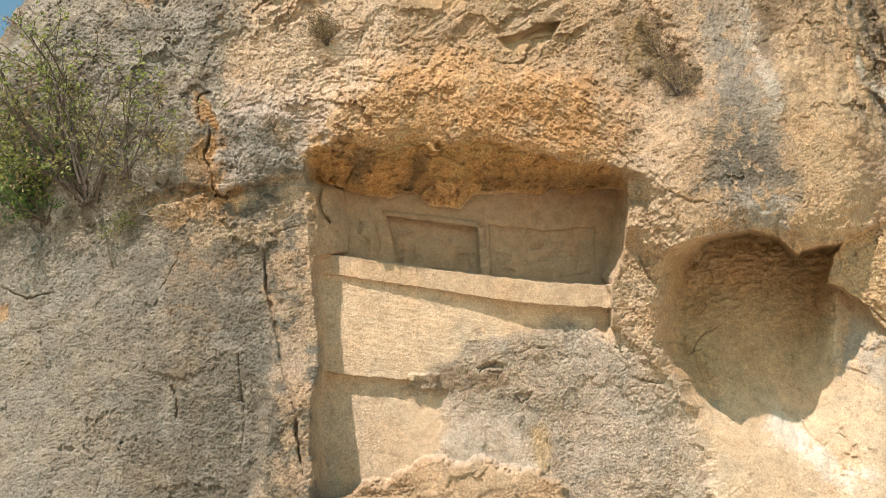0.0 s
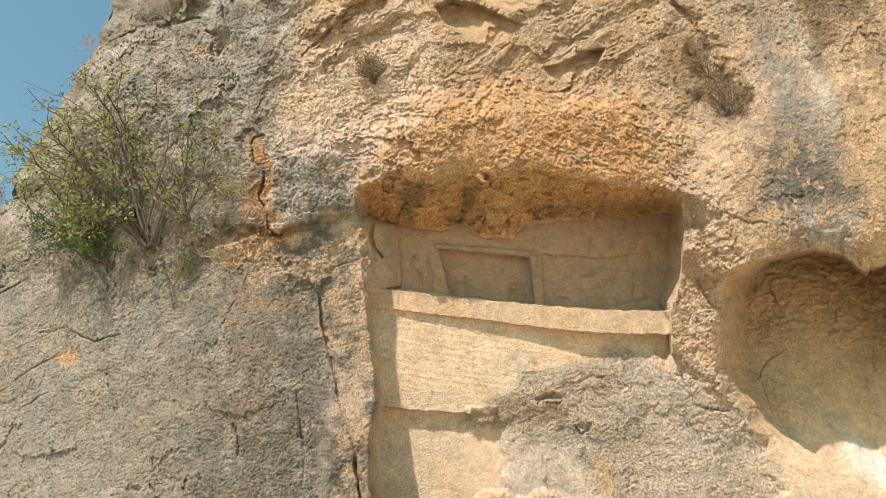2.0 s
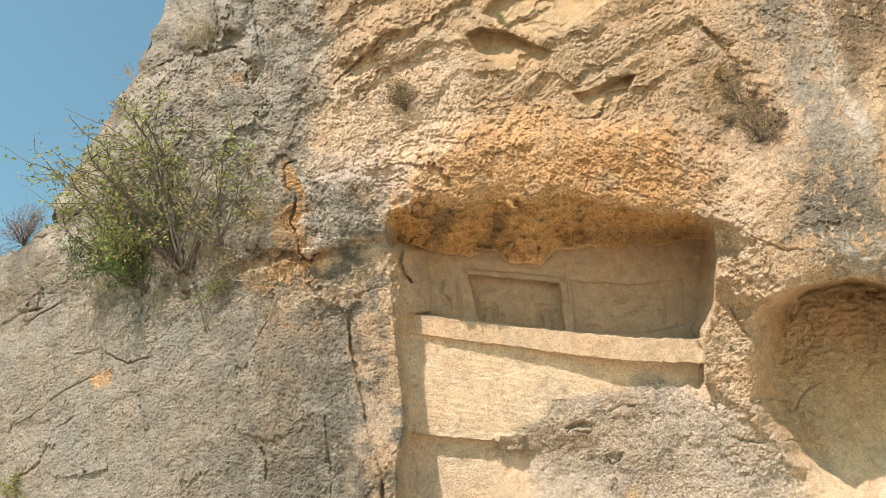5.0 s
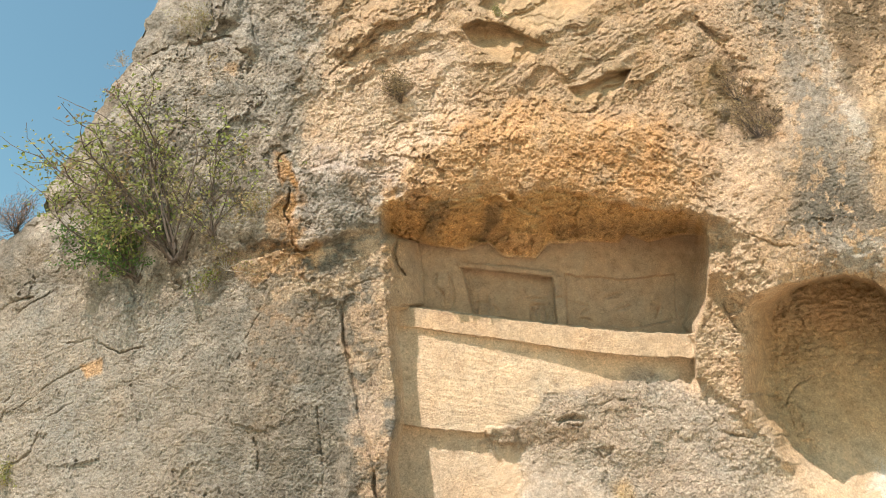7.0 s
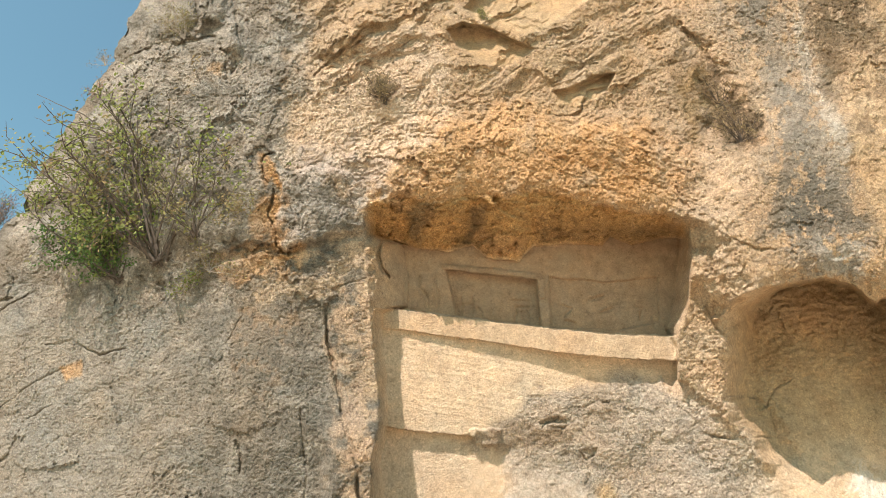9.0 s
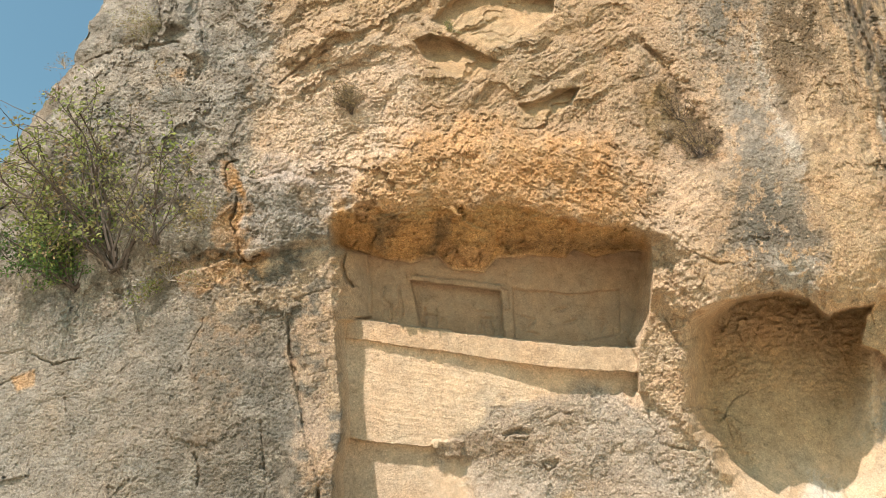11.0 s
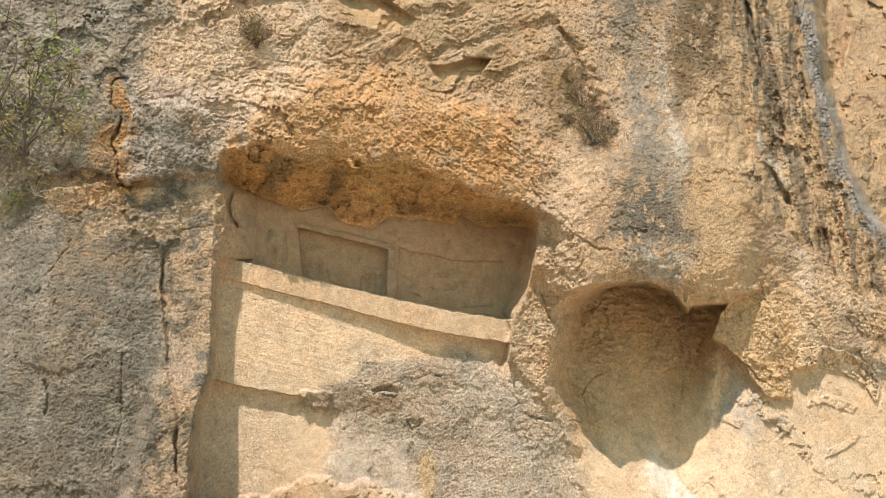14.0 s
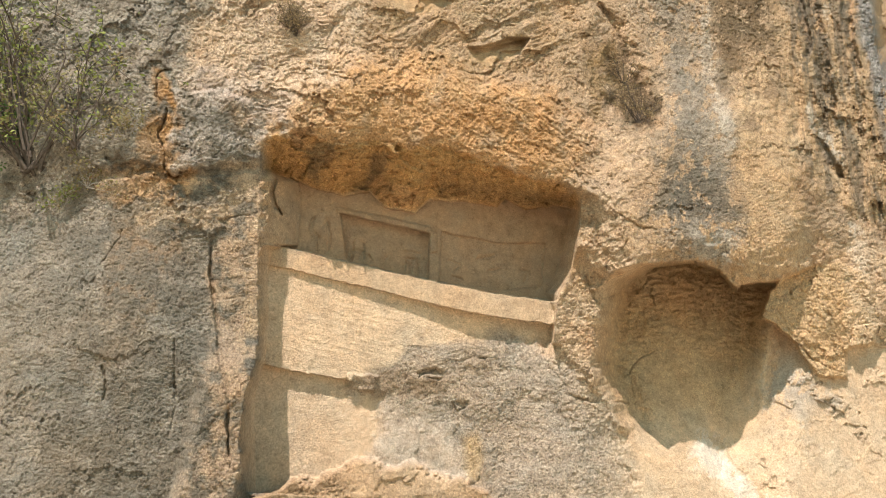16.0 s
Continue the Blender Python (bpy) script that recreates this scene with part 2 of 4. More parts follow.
# grey block beside the niche, with an undercut below it
block = inside([(-2.81, 1.73), (-2.49, 1.80), (-1.58, 1.59), (-1.30, 1.45), (-1.68, 1.26), (-1.75, 0.99), (-1.96, 0.87), (-2.42, 0.84), (-2.81, 0.68), (-2.90, 0.99), (-2.74, 1.34)], 0.06, 0.08)
H -= 0.09 * block * smooth(-U, 1.7, 2.3)
upper_left = inside([(-7.35, 0.78), (-6.22, 1.42), (-5.10, 1.27), (-4.11, 0.78), (-3.20, 0.99), (-2.77, 0.68), (-2.42, 0.82), (-1.72, 0.87), (-1.66, -0.27), (-2.42, -0.56), (-3.20, -0.20), (-4.11, 0.15), (-5.10, 0.15), (-7.35, -0.42)], 0.5, 0.1)
H += 0.06 * upper_left
under = inside([(-2.86, 0.68), (-2.42, 0.81), (-1.72, 0.88), (-1.72, 0.80), (-2.21, 0.73), (-2.74, 0.65)], 0.05, 0.05) + inside([(-3.76, 0.57), (-3.20, 0.80), (-2.91, 0.73), (-3.16, 0.64), (-3.68, 0.47)], 0.06, 0.06)
H += 0.07 * under

# right: pillar, bulge over the hollow, hollow, and the further wall
pillar = inside([(2.15, 0.99), (2.79, 1.06), (3.14, 0.15), (2.86, -0.42), (2.79, -1.40), (3.14, -2.25), (2.51, -1.75), (2.05, -1.12), (2.05, -0.56), (2.30, 0.01)], 0.25, 0.1)
H -= 0.06 * pillar
bulge = inside([(2.44, 0.99), (2.93, 1.91), (3.63, 2.40), (4.62, 2.26), (5.25, 1.56), (5.46, 0.71), (4.97, 0.01), (4.44, -0.06), (3.99, 0.22), (3.35, -0.06), (2.86, -0.42)], 0.9, 0.1)
H -= 0.50 * bulge
gully = inside([(2.22, 3.44), (2.52, 3.17), (2.84, 2.80), (3.12, 2.30), (3.14, 1.84), (2.80, 1.82), (2.56, 2.18), (2.43, 2.68)], 0.22, 0.12)
H += 0.13 * gully

lip = line_u([(2.03, -0.42), (2.45, -0.16), (2.73, 0.00), (3.02, 0.12), (3.47, 0.19), (3.85, 0.24), (4.17, 0.17), (4.37, -0.04), (4.43, -0.07), (4.48, -0.01), (4.74, 0.05), (4.84, 0.06), (4.90, 0.08), (5.26, 0.31)]) + 0.012 * WARP_X + 0.012 * WARP_F
roll = U - line_v([(2.52, 0.43), (2.56, 0.07), (2.60, -0.65), (2.59, -1.23), (2.86, -1.78), (3.33, -2.18), (3.83, -2.57)]) + 0.05 * WARP_Y
hollow_side = smooth(roll, -0.02, 0.42) * (1 - smooth(U, 4.85, 5.02))
drop = lip - V
hollow = smooth(drop / lerp(0.35, 0.06, smooth(U, 2.9, 3.4)), 0.0, 1.0) * hollow_side * (1 - smooth(drop, 1.9, 2.9))
bowl = lerp(lerp(0.74, 0.50, smooth(drop, 0.4, 2.0)), 0.22, smooth(U, 4.5, 5.0)) + 0.05 * fbm(U * 1.1, V * 1.1, 3, 37) + smooth(1.5 - drop, 0, 1) * (0.05 * facets(2.4, 18, 0.8) + 0.06 * (0.6 - ridges(U * 5 + 0.5 * WARP_X, V * 9, 4, 39)))
slope = inside([(3.03, -2.14), (3.56, -1.82), (4.34, -1.75), (4.83, -0.91), (5.04, -0.06), (5.75, -0.27), (7.86, -0.84), (12.79, -1.12), (12.79, -7.46), (3.35, -7.46)], 0.5, 0.1)
H = lerp(H, lerp(0.24, -0.10, smooth(U, 4.85, 5.5)) + 0.14 * (V + 1.8) + 0.03 * facets(1.3, 8) * smooth(U, 4.0, 5.0), slope)
H = lerp(H, bowl, hollow)
H += 0.08 * inside([(2.10, -1.27), (2.39, -1.15), (2.90, -0.99), (3.45, -1.81), (3.33, -2.11), (3.12, -2.22), (2.71, -1.91), (2.38, -1.68)], 0.22, 0.08)

flake = inside([(4.86, -0.05), (5.04, 0.14), (5.34, 0.29), (5.74, 0.38), (6.07, 0.30), (6.26, 0.00), (6.35, -0.29), (6.32, -0.60), (6.00, -0.69), (5.95, -1.01), (5.99, -1.14), (5.84, -1.11), (5.60, -1.10), (5.37, -0.87), (5.26, -0.69), (4.98, -0.50), (4.79, -0.44)], 0.035, 0.03)
H = lerp(H, -0.13 - 0.05 * (V + 0.4) + 0.02 * fbm(U * 2, V * 2, 3, 19), flake)
hollow = hollow * (1 - flake)

columns = inside([(4.39, 5.52), (5.92, 5.81), (6.10, 3.49), (6.51, 2.15), (7.11, 1.30), (7.33, 0.01), (6.96, 0.43), (6.28, 0.89), (5.80, 1.06), (5.22, 1.52), (4.74, 2.51)], 0.25, 0.12)
CU, CV = U + 0.22 * V, V - 0.22 * U
H += columns * (0.13 * (0.5 - ridges(CU * 2.6, CV * 0.6, 3, 31)) + 0.05 * (0.5 - ridges(CU * 8, CV * 1.2, 3, 32)))
for p, w, d in (([(4.96, 4.60), (5.09, 3.84), (5.20, 3.24), (5.35, 2.72), (5.56, 2.37)], 0.12, 0.16), ([(5.41, 4.67), (5.54, 3.75), (5.64, 3.23), (5.79, 2.86)], 0.10, 0.14),
                ([(4.82, 4.11), (4.95, 3.51), (5.08, 2.99)], 0.08, 0.12), ([(5.30, 1.95), (5.49, 1.67), (5.71, 1.51)], 0.09, 0.14), ([(6.19, 1.22), (6.27, 0.92), (6.42, 0.55)], 0.14, 0.14)):
    H += d * along(p, w, 0.04)
beyond = smooth(U - line_v([(5.27, 6.07), (5.77, 4.21), (5.98, 3.24), (6.36, 2.21), (6.79, 1.49), (7.48, 1.04), (8.41, 0.52)]) + 0.03 * WARP_X, 0, 0.16) * smooth(V, -0.3, 0.5)
H += beyond * (1.5 + 0.10 * facets(0.9, 16, 0.8) + 0.05 * fbm(U * 2.5, V * 1.6, 4, 33))
H += 0.35 * inside([(5.86, 5.01), (6.29, 4.77), (6.30, 3.83), (6.22, 3.20), (6.10, 3.22), (5.99, 3.78)], 0.12, 0.04)

# the buttress along the niche stands out more towards its foot
edge_rock = inside([(-2.14, 0.29), (-1.66, 0.99), (-1.61, -0.27), (-1.51, -1.40), (-1.58, -3.09), (-1.51, -4.29), (-2.49, -4.29), (-2.21, -1.82)], 0.22, 0.05)
H = lerp(H, -0.05 - 0.20 * smooth(-V, 1.0, 1.9), edge_rock)

# the carved niche
BROW_LINE = [(-2.00, 1.24), (-1.77, 1.26), (-1.51, 1.33), (-1.23, 1.37), (-1.01, 1.27), (-0.66, 1.30), (-0.35, 1.37), (-0.10, 1.30), (0.11, 1.26), (0.32, 1.37), (0.61, 1.37), (0.82, 1.30), (1.24, 1.15), (1.73, 1.06), (2.12, 1.01), (2.37, 0.89)]
BACK_LINE = [(-1.72, 0.87), (-1.24, 0.75), (-1.01, 0.67), (-0.66, 0.64), (-0.35, 0.70), (-0.17, 0.54), (0.22, 0.49), (0.39, 0.67), (0.82, 0.71), (1.24, 0.67), (1.34, 0.77), (1.59, 0.67), (1.94, 0.74), (2.30, 0.75)]
LEDGE_TOP = [(-1.72, -0.04), (-1.21, -0.09), (-0.59, -0.18), (0.46, -0.32), (1.24, -0.41), (1.98, -0.44), (2.37, -0.46)]
LEDGE_LOW = [(-1.72, -0.28), (-1.30, -0.33), (-0.73, -0.42), (-0.24, -0.48), (0.46, -0.60), (1.17, -0.69), (2.10, -0.74), (2.37, -0.76)]
STEP_LOW = [(-1.72, -1.49), (-1.01, -1.59), (-0.45, -1.63), (0.04, -1.75)]
brow_v, back_v = line_u(BROW_LINE) + 0.03 * WARP_X + 0.025 * WARP_F, line_u(BACK_LINE) + 0.03 * WARP_Y
ledge_t, ledge_b = line_u(LEDGE_TOP) + 0.007 * WARP_F, line_u(LEDGE_LOW) + 0.010 * WARP_F
step_v = line_u(STEP_LOW) + 0.008 * WARP_F
out_l = line_v([(-1.77, 1.34), (-1.71, 0.78), (-1.68, 0.29), (-1.65, -0.27), (-1.56, -1.12), (-1.56, -1.47), (-1.66, -1.96), (-1.68, -2.46), (-1.53, -3.09), (-1.51, -3.58)]) + 0.012 * WARP_X + 0.02 * WARP_F
in_l = line_v([(-1.61, 1.34), (-1.58, 0.87), (-1.27, 0.73), (-1.21, 0.29), (-1.22, -0.04), (-1.48, -0.12), (-1.51, -0.42), (-1.46, -0.84), (-1.44, -1.47), (-1.53, -1.96), (-1.41, -3.09)])
out_r = line_v([(2.32, 0.99), (2.31, 0.43), (2.27, -0.03), (2.15, -0.35), (2.11, -0.56), (2.10, -0.98)]) + 0.02 * WARP_Y
in_r = line_v([(2.21, 0.99), (2.15, 0.43), (2.07, -0.03), (1.96, -0.35), (2.08, -0.56), (2.08, -0.98)])
ledge_h = lerp(0.37, 0.27, np.clip((U + 1.2) / 3.3, 0, 1))
inner = np.where(V > back_v, lerp(0.56, -0.26, smooth((V - back_v) / np.maximum(brow_v - back_v, 0.05), -0.15, 1.0)),
        np.where(V > ledge_t, np.where(U > in_l + 0.03, 0.60, 0.50),
        np.where(V > ledge_b, ledge_h + 0.01 * np.clip((V - ledge_b) / (ledge_t - ledge_b), 0, 1),
        np.where(V > step_v, 0.42 + 0.05 * smooth(U, 0.2, 1.6), 0.53))))
edge_l = np.clip((U - out_l) / np.maximum(in_l - out_l, 0.03), 0, 1)
edge_r = np.clip((out_r - U) / np.maximum(out_r - in_r, 0.02), 0, 1)
niche = np.minimum(edge_l, np.where(V > ledge_b - 0.24, edge_r, 1 - smooth(U, 2.0, 2.25))) * smooth(brow_v - V, -0.02, 0.03)
niche *= np.where(V < -3.1, 0.0, 1.0)
H = lerp(H, 0.15, 0.7 * inside([(1.91, -0.32), (2.34, 0.12), (2.65, -0.35), (2.71, -0.93), (2.49, -1.31), (2.03, -1.06)], 0.45, 0.08))
H = lerp(H, inner, niche)
broken = inside([(-0.44, -1.71), (-0.03, -1.51), (0.11, -1.44), (0.31, -1.20), (0.85, -1.06), (1.42, -0.92), (1.80, -1.01), (2.09, -0.96), (2.44, -1.26), (2.93, -1.82), (3.35, -2.53), (3.35, -3.65), (-0.73, -3.65), (-0.17, -2.74), (0.04, -2.25), (-0.06, -1.82), (-0.38, -1.79)], 0.22, 0.14)
washed = inside([(-0.62, -1.98), (0.05, -1.88), (0.62, -1.97), (1.03, -2.21), (1.23, -2.68), (1.01, -2.97), (-0.23, -3.05)], 0.35, 0.15)
low_face = lerp(0.45, 0.50, smooth(-V, 1.3, 2.3)) - 0.34 * smooth(U, 1.5, 2.6) + 0.03 * fbm(U * 1.3, V * 1.3, 4, 41) + 0.022 * facets(2.2, 9)
H = lerp(H, low_face, broken * np.where(V < ledge_b - 0.03, 1, 0))
rubble = inside([(-1.72, -3.27), (-1.44, -3.08), (-1.01, -2.98), (-0.59, -2.87), (-0.10, -2.65), (0.46, -2.61), (1.17, -2.75), (1.59, -3.23), (1.59, -4.64), (-2.00, -4.64)], 0.10, 0.10)
H = lerp(H, H - 0.30, rubble)
chips = inside([(-0.45, -1.60), (-0.35, -1.53), (-0.06, -1.56), (-0.10, -1.75), (-0.35, -1.75)], 0.03, 0.05)
H -= 0.05 * chips

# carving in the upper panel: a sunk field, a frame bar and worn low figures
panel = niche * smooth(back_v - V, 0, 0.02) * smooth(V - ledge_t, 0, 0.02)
sunk = inside([(-0.70, 0.41), (-0.12, 0.33), (0.42, 0.27), (0.47, -0.40), (-0.54, -0.27)], 0.015, 0.01)
H += 0.12 * sunk * panel
H -= 0.035 * inside([(-0.75, 0.48), (-0.13, 0.41), (0.45, 0.34), (0.44, 0.26), (-0.12, 0.33), (-0.73, 0.41)], 0.012, 0.008) * panel
H -= 0.035 * inside([(0.44, 0.29), (0.52, 0.27), (0.54, 0.04), (0.46, 0.02)], 0.012, 0.01) * panel
H += 0.06 * inside([(0.59, 0.30), (1.24, 0.22), (1.89, 0.27), (1.89, -0.27), (1.42, -0.38), (0.59, -0.32)], 0.015, 0.02) * panel
strokes = [[(-1.01, 0.32), (-1.04, 0.18), (-0.94, 0.08), (-0.91, -0.06)], [(-0.84, 0.29), (-0.79, 0.01), (-0.82, -0.10)], [(-0.52, 0.06), (-0.51, -0.15)], [(-0.39, 0.05), (-0.38, -0.15)], [(-0.52, -0.04), (-0.39, -0.05)], [(-0.32, -0.08), (-0.27, -0.15)], [(0.11, 0.01), (0.32, -0.01), (0.34, -0.08), (0.15, -0.08)], [(0.17, -0.11), (0.15, -0.27)], [(0.30, -0.11), (0.34, -0.23), (0.31, -0.30)], [(0.22, -0.13), (0.25, -0.29)], [(0.68, -0.06), (0.85, -0.10), (0.75, -0.20)], [(0.75, -0.25), (0.92, -0.29)], [(1.59, -0.08), (1.70, -0.10), (1.65, -0.26)], [(1.80, -0.20), (1.84, -0.32)], [(1.20, -0.15), (1.34, -0.10)], [(1.06, 0.01), (1.24, 0.06)]]
for p in strokes:
    H += 0.028 * along(p, 0.034, 0.02) * panel
H += 0.015 * panel * fbm(U * 5, V * 5, 4, 47)

# the ceiling is split and flaky
roof = niche * smooth(V - back_v, 0.0, 0.06)
H += roof * (0.11 * facets(2.6, 12, 0.8) + 0.10 * (0.6 - ridges(U * 5 + 0.4 * WARP_X, V * 11, 4, 59)))

# cracks and ledges
crack = np.zeros_like(U)


def cut(points, width, depth, jag):
    """A crack along the line."""
    a = along(points, width * 0.34, jag) * (0.3 + 0.7 * smooth(WARP_X + 0.3 * WARP_G, -0.4, 0.2))
    H[:] += 0.32 * depth * a
    crack[:] = np.maximum(crack, a)


def lift(points, width, height, jag=0.03):
    """A flake edge: the rock stands proud above the line and steps back beneath it."""
    p = np.array(points)
    up = p + np.array([0.04, width])
    H[:] -= 0.6 * height * inside([*map(tuple, p), *map(tuple, up[::-1])], 0.03, jag) * smooth(np.abs(WARP_G + WARP_X), -0.2, 0.5)
    crack[:] = np.maximum(crack, 0.6 * along(points, 0.02, jag))


cut([(-2.91, 2.01), (-3.06, 1.84), (-3.04, 1.59), (-2.90, 1.42), (-2.94, 1.13), (-2.87, 0.73)], 0.07, 0.22, 0.06)
cut([(-2.87, 0.78), (-2.83, 0.68), (-2.70, 0.63)], 0.06, 0.2, 0.03)
cut([(-2.42, 0.29), (-2.14, 0.18), (-1.72, 0.29)], 0.05, 0.12, 0.04)
cut([(-2.56, -0.10), (-2.35, -0.03), (-2.21, 0.08)], 0.05, 0.1, 0.04)
cut([(-5.92, -0.49), (-5.61, -0.42), (-5.37, -0.53), (-5.18, -0.64), (-4.84, -0.54)], 0.05, 0.13, 0.04)
cut([(-6.64, -1.36), (-6.18, -1.00), (-5.72, -0.82), (-5.41, -0.64)], 0.05, 0.07, 0.06)
cut([(-6.47, -2.02), (-6.17, -1.51), (-5.79, -1.22), (-5.56, -0.97)], 0.04, 0.06, 0.06)
cut([(-6.70, 1.01), (-6.22, 1.11), (-5.76, 1.51)], 0.08, 0.15, 0.08)
cut([(-6.67, -0.07), (-6.36, 0.07), (-6.09, 0.21)], 0.05, 0.08, 0.06)
cut([(-1.47, 0.50), (-1.44, 0.39), (-1.33, 0.32)], 0.035, 0.08, 0.02)
cut([(0.46, -1.51), (0.82, -1.30), (1.24, -1.20)], 0.05, 0.09, 0.05)
cut([(0.57, -1.51), (0.71, -1.54), (0.82, -1.47)], 0.06, 0.10, 0.04)
cut([(0.92, -1.82), (0.99, -1.93), (1.10, -1.86)], 0.06, 0.10, 0.04)
cut([(-1.93, 3.11), (-1.92, 2.61), (-1.72, 2.12)], 0.03, 0.06, 0.03)
cut([(-1.58, 1.70), (-1.30, 1.49)], 0.03, 0.06, 0.03)
cut([(-1.96, 1.42), (-1.82, 1.17)], 0.03, 0.06, 0.03)
cut([(-0.49, 1.34), (-0.31, 1.27), (-0.17, 1.31)], 0.05, 0.10, 0.04)
cut([(4.92, 0.12), (4.94, -0.26), (5.18, -0.57), (5.50, -0.91), (6.01, -1.09)], 0.05, 0.10, 0.03)
cut([(2.25, 3.47), (2.45, 3.18), (2.53, 3.07)], 0.10, 0.2, 0.05)
cut([(-5.16, 3.16), (-4.69, 3.41), (-4.38, 3.51)], 0.07, 0.10, 0.08)
cut([(-2.17, 3.25), (-1.80, 3.38), (-1.36, 3.55)], 0.08, 0.12, 0.08)
cut([(-2.10, 2.88), (-1.66, 3.15), (-1.07, 3.35)], 0.07, 0.10, 0.08)
cut([(-1.36, 0.92), (-1.51, 0.78), (-1.55, 0.60), (-1.50, 0.43), (-1.41, 0.33)], 0.09, 0.3, 0.015)
# joints of the grey slab and the strip beside the niche
cut([(-2.24, -0.05), (-2.20, -0.34), (-2.16, -0.62), (-2.12, -0.90), (-2.05, -1.25), (-2.00, -1.53), (-1.90, -1.81), (-1.84, -2.08), (-1.79, -2.42), (-1.76, -2.83)], 0.11, 0.26, 0.03)
cut([(-2.11, -0.90), (-2.05, -1.18), (-2.02, -1.46)], 0.14, 0.25, 0.03)
cut([(-2.54, -1.29), (-2.52, -1.67), (-2.48, -2.08), (-2.52, -2.43), (-2.55, -2.77)], 0.07, 0.09, 0.03)
cut([(-2.49, -1.84), (-2.48, -2.05), (-2.43, -2.15)], 0.10, 0.09, 0.03)
cut([(-3.37, -1.74), (-3.30, -1.91), (-3.32, -2.09)], 0.10, 0.12, 0.04)
cut([(-4.05, -1.03), (-3.75, -0.74), (-3.48, -0.46), (-3.26, -0.03)], 0.04, 0.08, 0.04)
cut([(-7.07, -0.16), (-6.75, 0.05), (-6.35, 0.15)], 0.10, 0.16, 0.04)
cut([(-6.69, -2.10), (-6.49, -1.96), (-6.38, -1.88)], 0.09, 0.10, 0.04)
cut([(-3.99, 4.23), (-3.93, 3.91), (-3.95, 3.70)], 0.10, 0.18, 0.05)
cut([(-3.50, 4.19), (-3.42, 3.80), (-3.35, 3.41)], 0.08, 0.16, 0.04)
cut([(-3.63, 3.33), (-3.40, 3.24), (-3.48, 3.03)], 0.12, 0.2, 0.05)
cut([(-4.78, 3.36), (-4.46, 3.45), (-4.13, 3.47), (-3.67, 3.51)], 0.12, 0.16, 0.05)
cut([(-3.91, 2.67), (-3.52, 2.69), (-3.21, 2.75)], 0.08, 0.14, 0.05)
cut([(-2.37, 2.96), (-2.06, 3.23), (-1.68, 3.59)], 0.10, 0.16, 0.05)
cut([(-2.03, 3.02), (-1.96, 2.75), (-1.89, 2.41), (-1.78, 2.11)], 0.035, 0.07, 0.03)
cut([(-2.02, 1.75), (-1.94, 1.49), (-1.85, 1.31)], 0.035, 0.07, 0.03)
# beside the hollow
cut([(2.24, 0.80), (2.39, 0.76), (2.55, 0.62)], 0.11, 0.16, 0.03)
cut([(2.52, 0.90), (2.80, 0.75), (3.12, 0.57), (3.44, 0.49)], 0.05, 0.09, 0.05)
cut([(2.45, -0.09), (2.58, -0.36), (2.71, -0.53), (2.83, -0.77)], 0.10, 0.16, 0.03)
cut([(2.07, -1.25), (2.24, -1.42), (2.36, -1.62), (2.68, -1.68), (3.16, -1.65)], 0.07, 0.12, 0.05)
cut([(3.46, -0.93), (3.28, -1.06), (3.12, -1.30), (3.19, -1.54)], 0.05, 0.08, 0.05)
cut([(0.92, -1.28), (1.12, -1.21), (1.27, -1.23)], 0.08, 0.12, 0.04)
cut([(0.45, -1.47), (0.62, -1.43), (0.80, -1.47)], 0.16, 0.16, 0.03)
cut([(0.96, -1.82), (1.06, -1.85), (1.10, -1.78)], 0.16, 0.14, 0.03)
cut([(1.29, -2.39), (1.34, -2.60), (1.30, -2.85)], 0.06, 0.12, 0.03)
cut([(1.64, -2.19), (1.93, -2.20), (2.19, -2.25)], 0.06, 0.09, 0.05)
# lifted edges on the slope
lift([(4.83, -1.45), (5.01, -1.48), (5.29, -1.57)], 0.10, 0.045)
lift([(5.16, -1.19), (5.26, -1.27), (5.50, -1.22)], 0.10, 0.05)
lift([(5.55, -1.38), (5.77, -1.45), (6.00, -1.55)], 0.12, 0.06)
lift([(6.01, -0.71), (6.33, -0.64), (6.67, -0.70), (7.02, -0.84), (7.21, -1.05)], 0.30, 0.08)
lift([(6.23, -1.20), (6.46, -1.11), (6.89, -1.22)], 0.12, 0.05)
lift([(6.55, -1.85), (6.78, -1.74), (6.98, -1.63)], 0.12, 0.05)
lift([(4.24, -2.00), (4.41, -2.09), (4.59, -2.30), (4.76, -2.45)], 0.06, 0.035)
lift([(6.67, 0.05), (6.94, -0.16), (7.26, -0.20)], 0.35, 0.08)

# surface roughness: smooth where carved, crinkled and pitted elsewhere
carved = niche * smooth(back_v - V, -0.05, 0.03) * (1 - broken) * (1 - rubble)
slab = smooth(-U, 1.9, 2.6) * smooth(-V, -0.35, 0.35)
calm = np.maximum(np.maximum(hollow * lerp(0.1, 0.85, smooth(drop, 0.7, 1.5) * smooth(roll, 0.3, 0.9)), slope * 0.8 * (1 - flake)), np.maximum(np.maximum(slab * 0.88, beyond * 0.25), bulge * 0.5))
rough = np.clip(1 - 0.93 * carved, 0.05, 1) * (1 - calm) * (1 - 0.8 * scoop) * (1 - 0.68 * broken) * (1 - 0.8 * washed) * (1 - 0.5 * edge_rock)
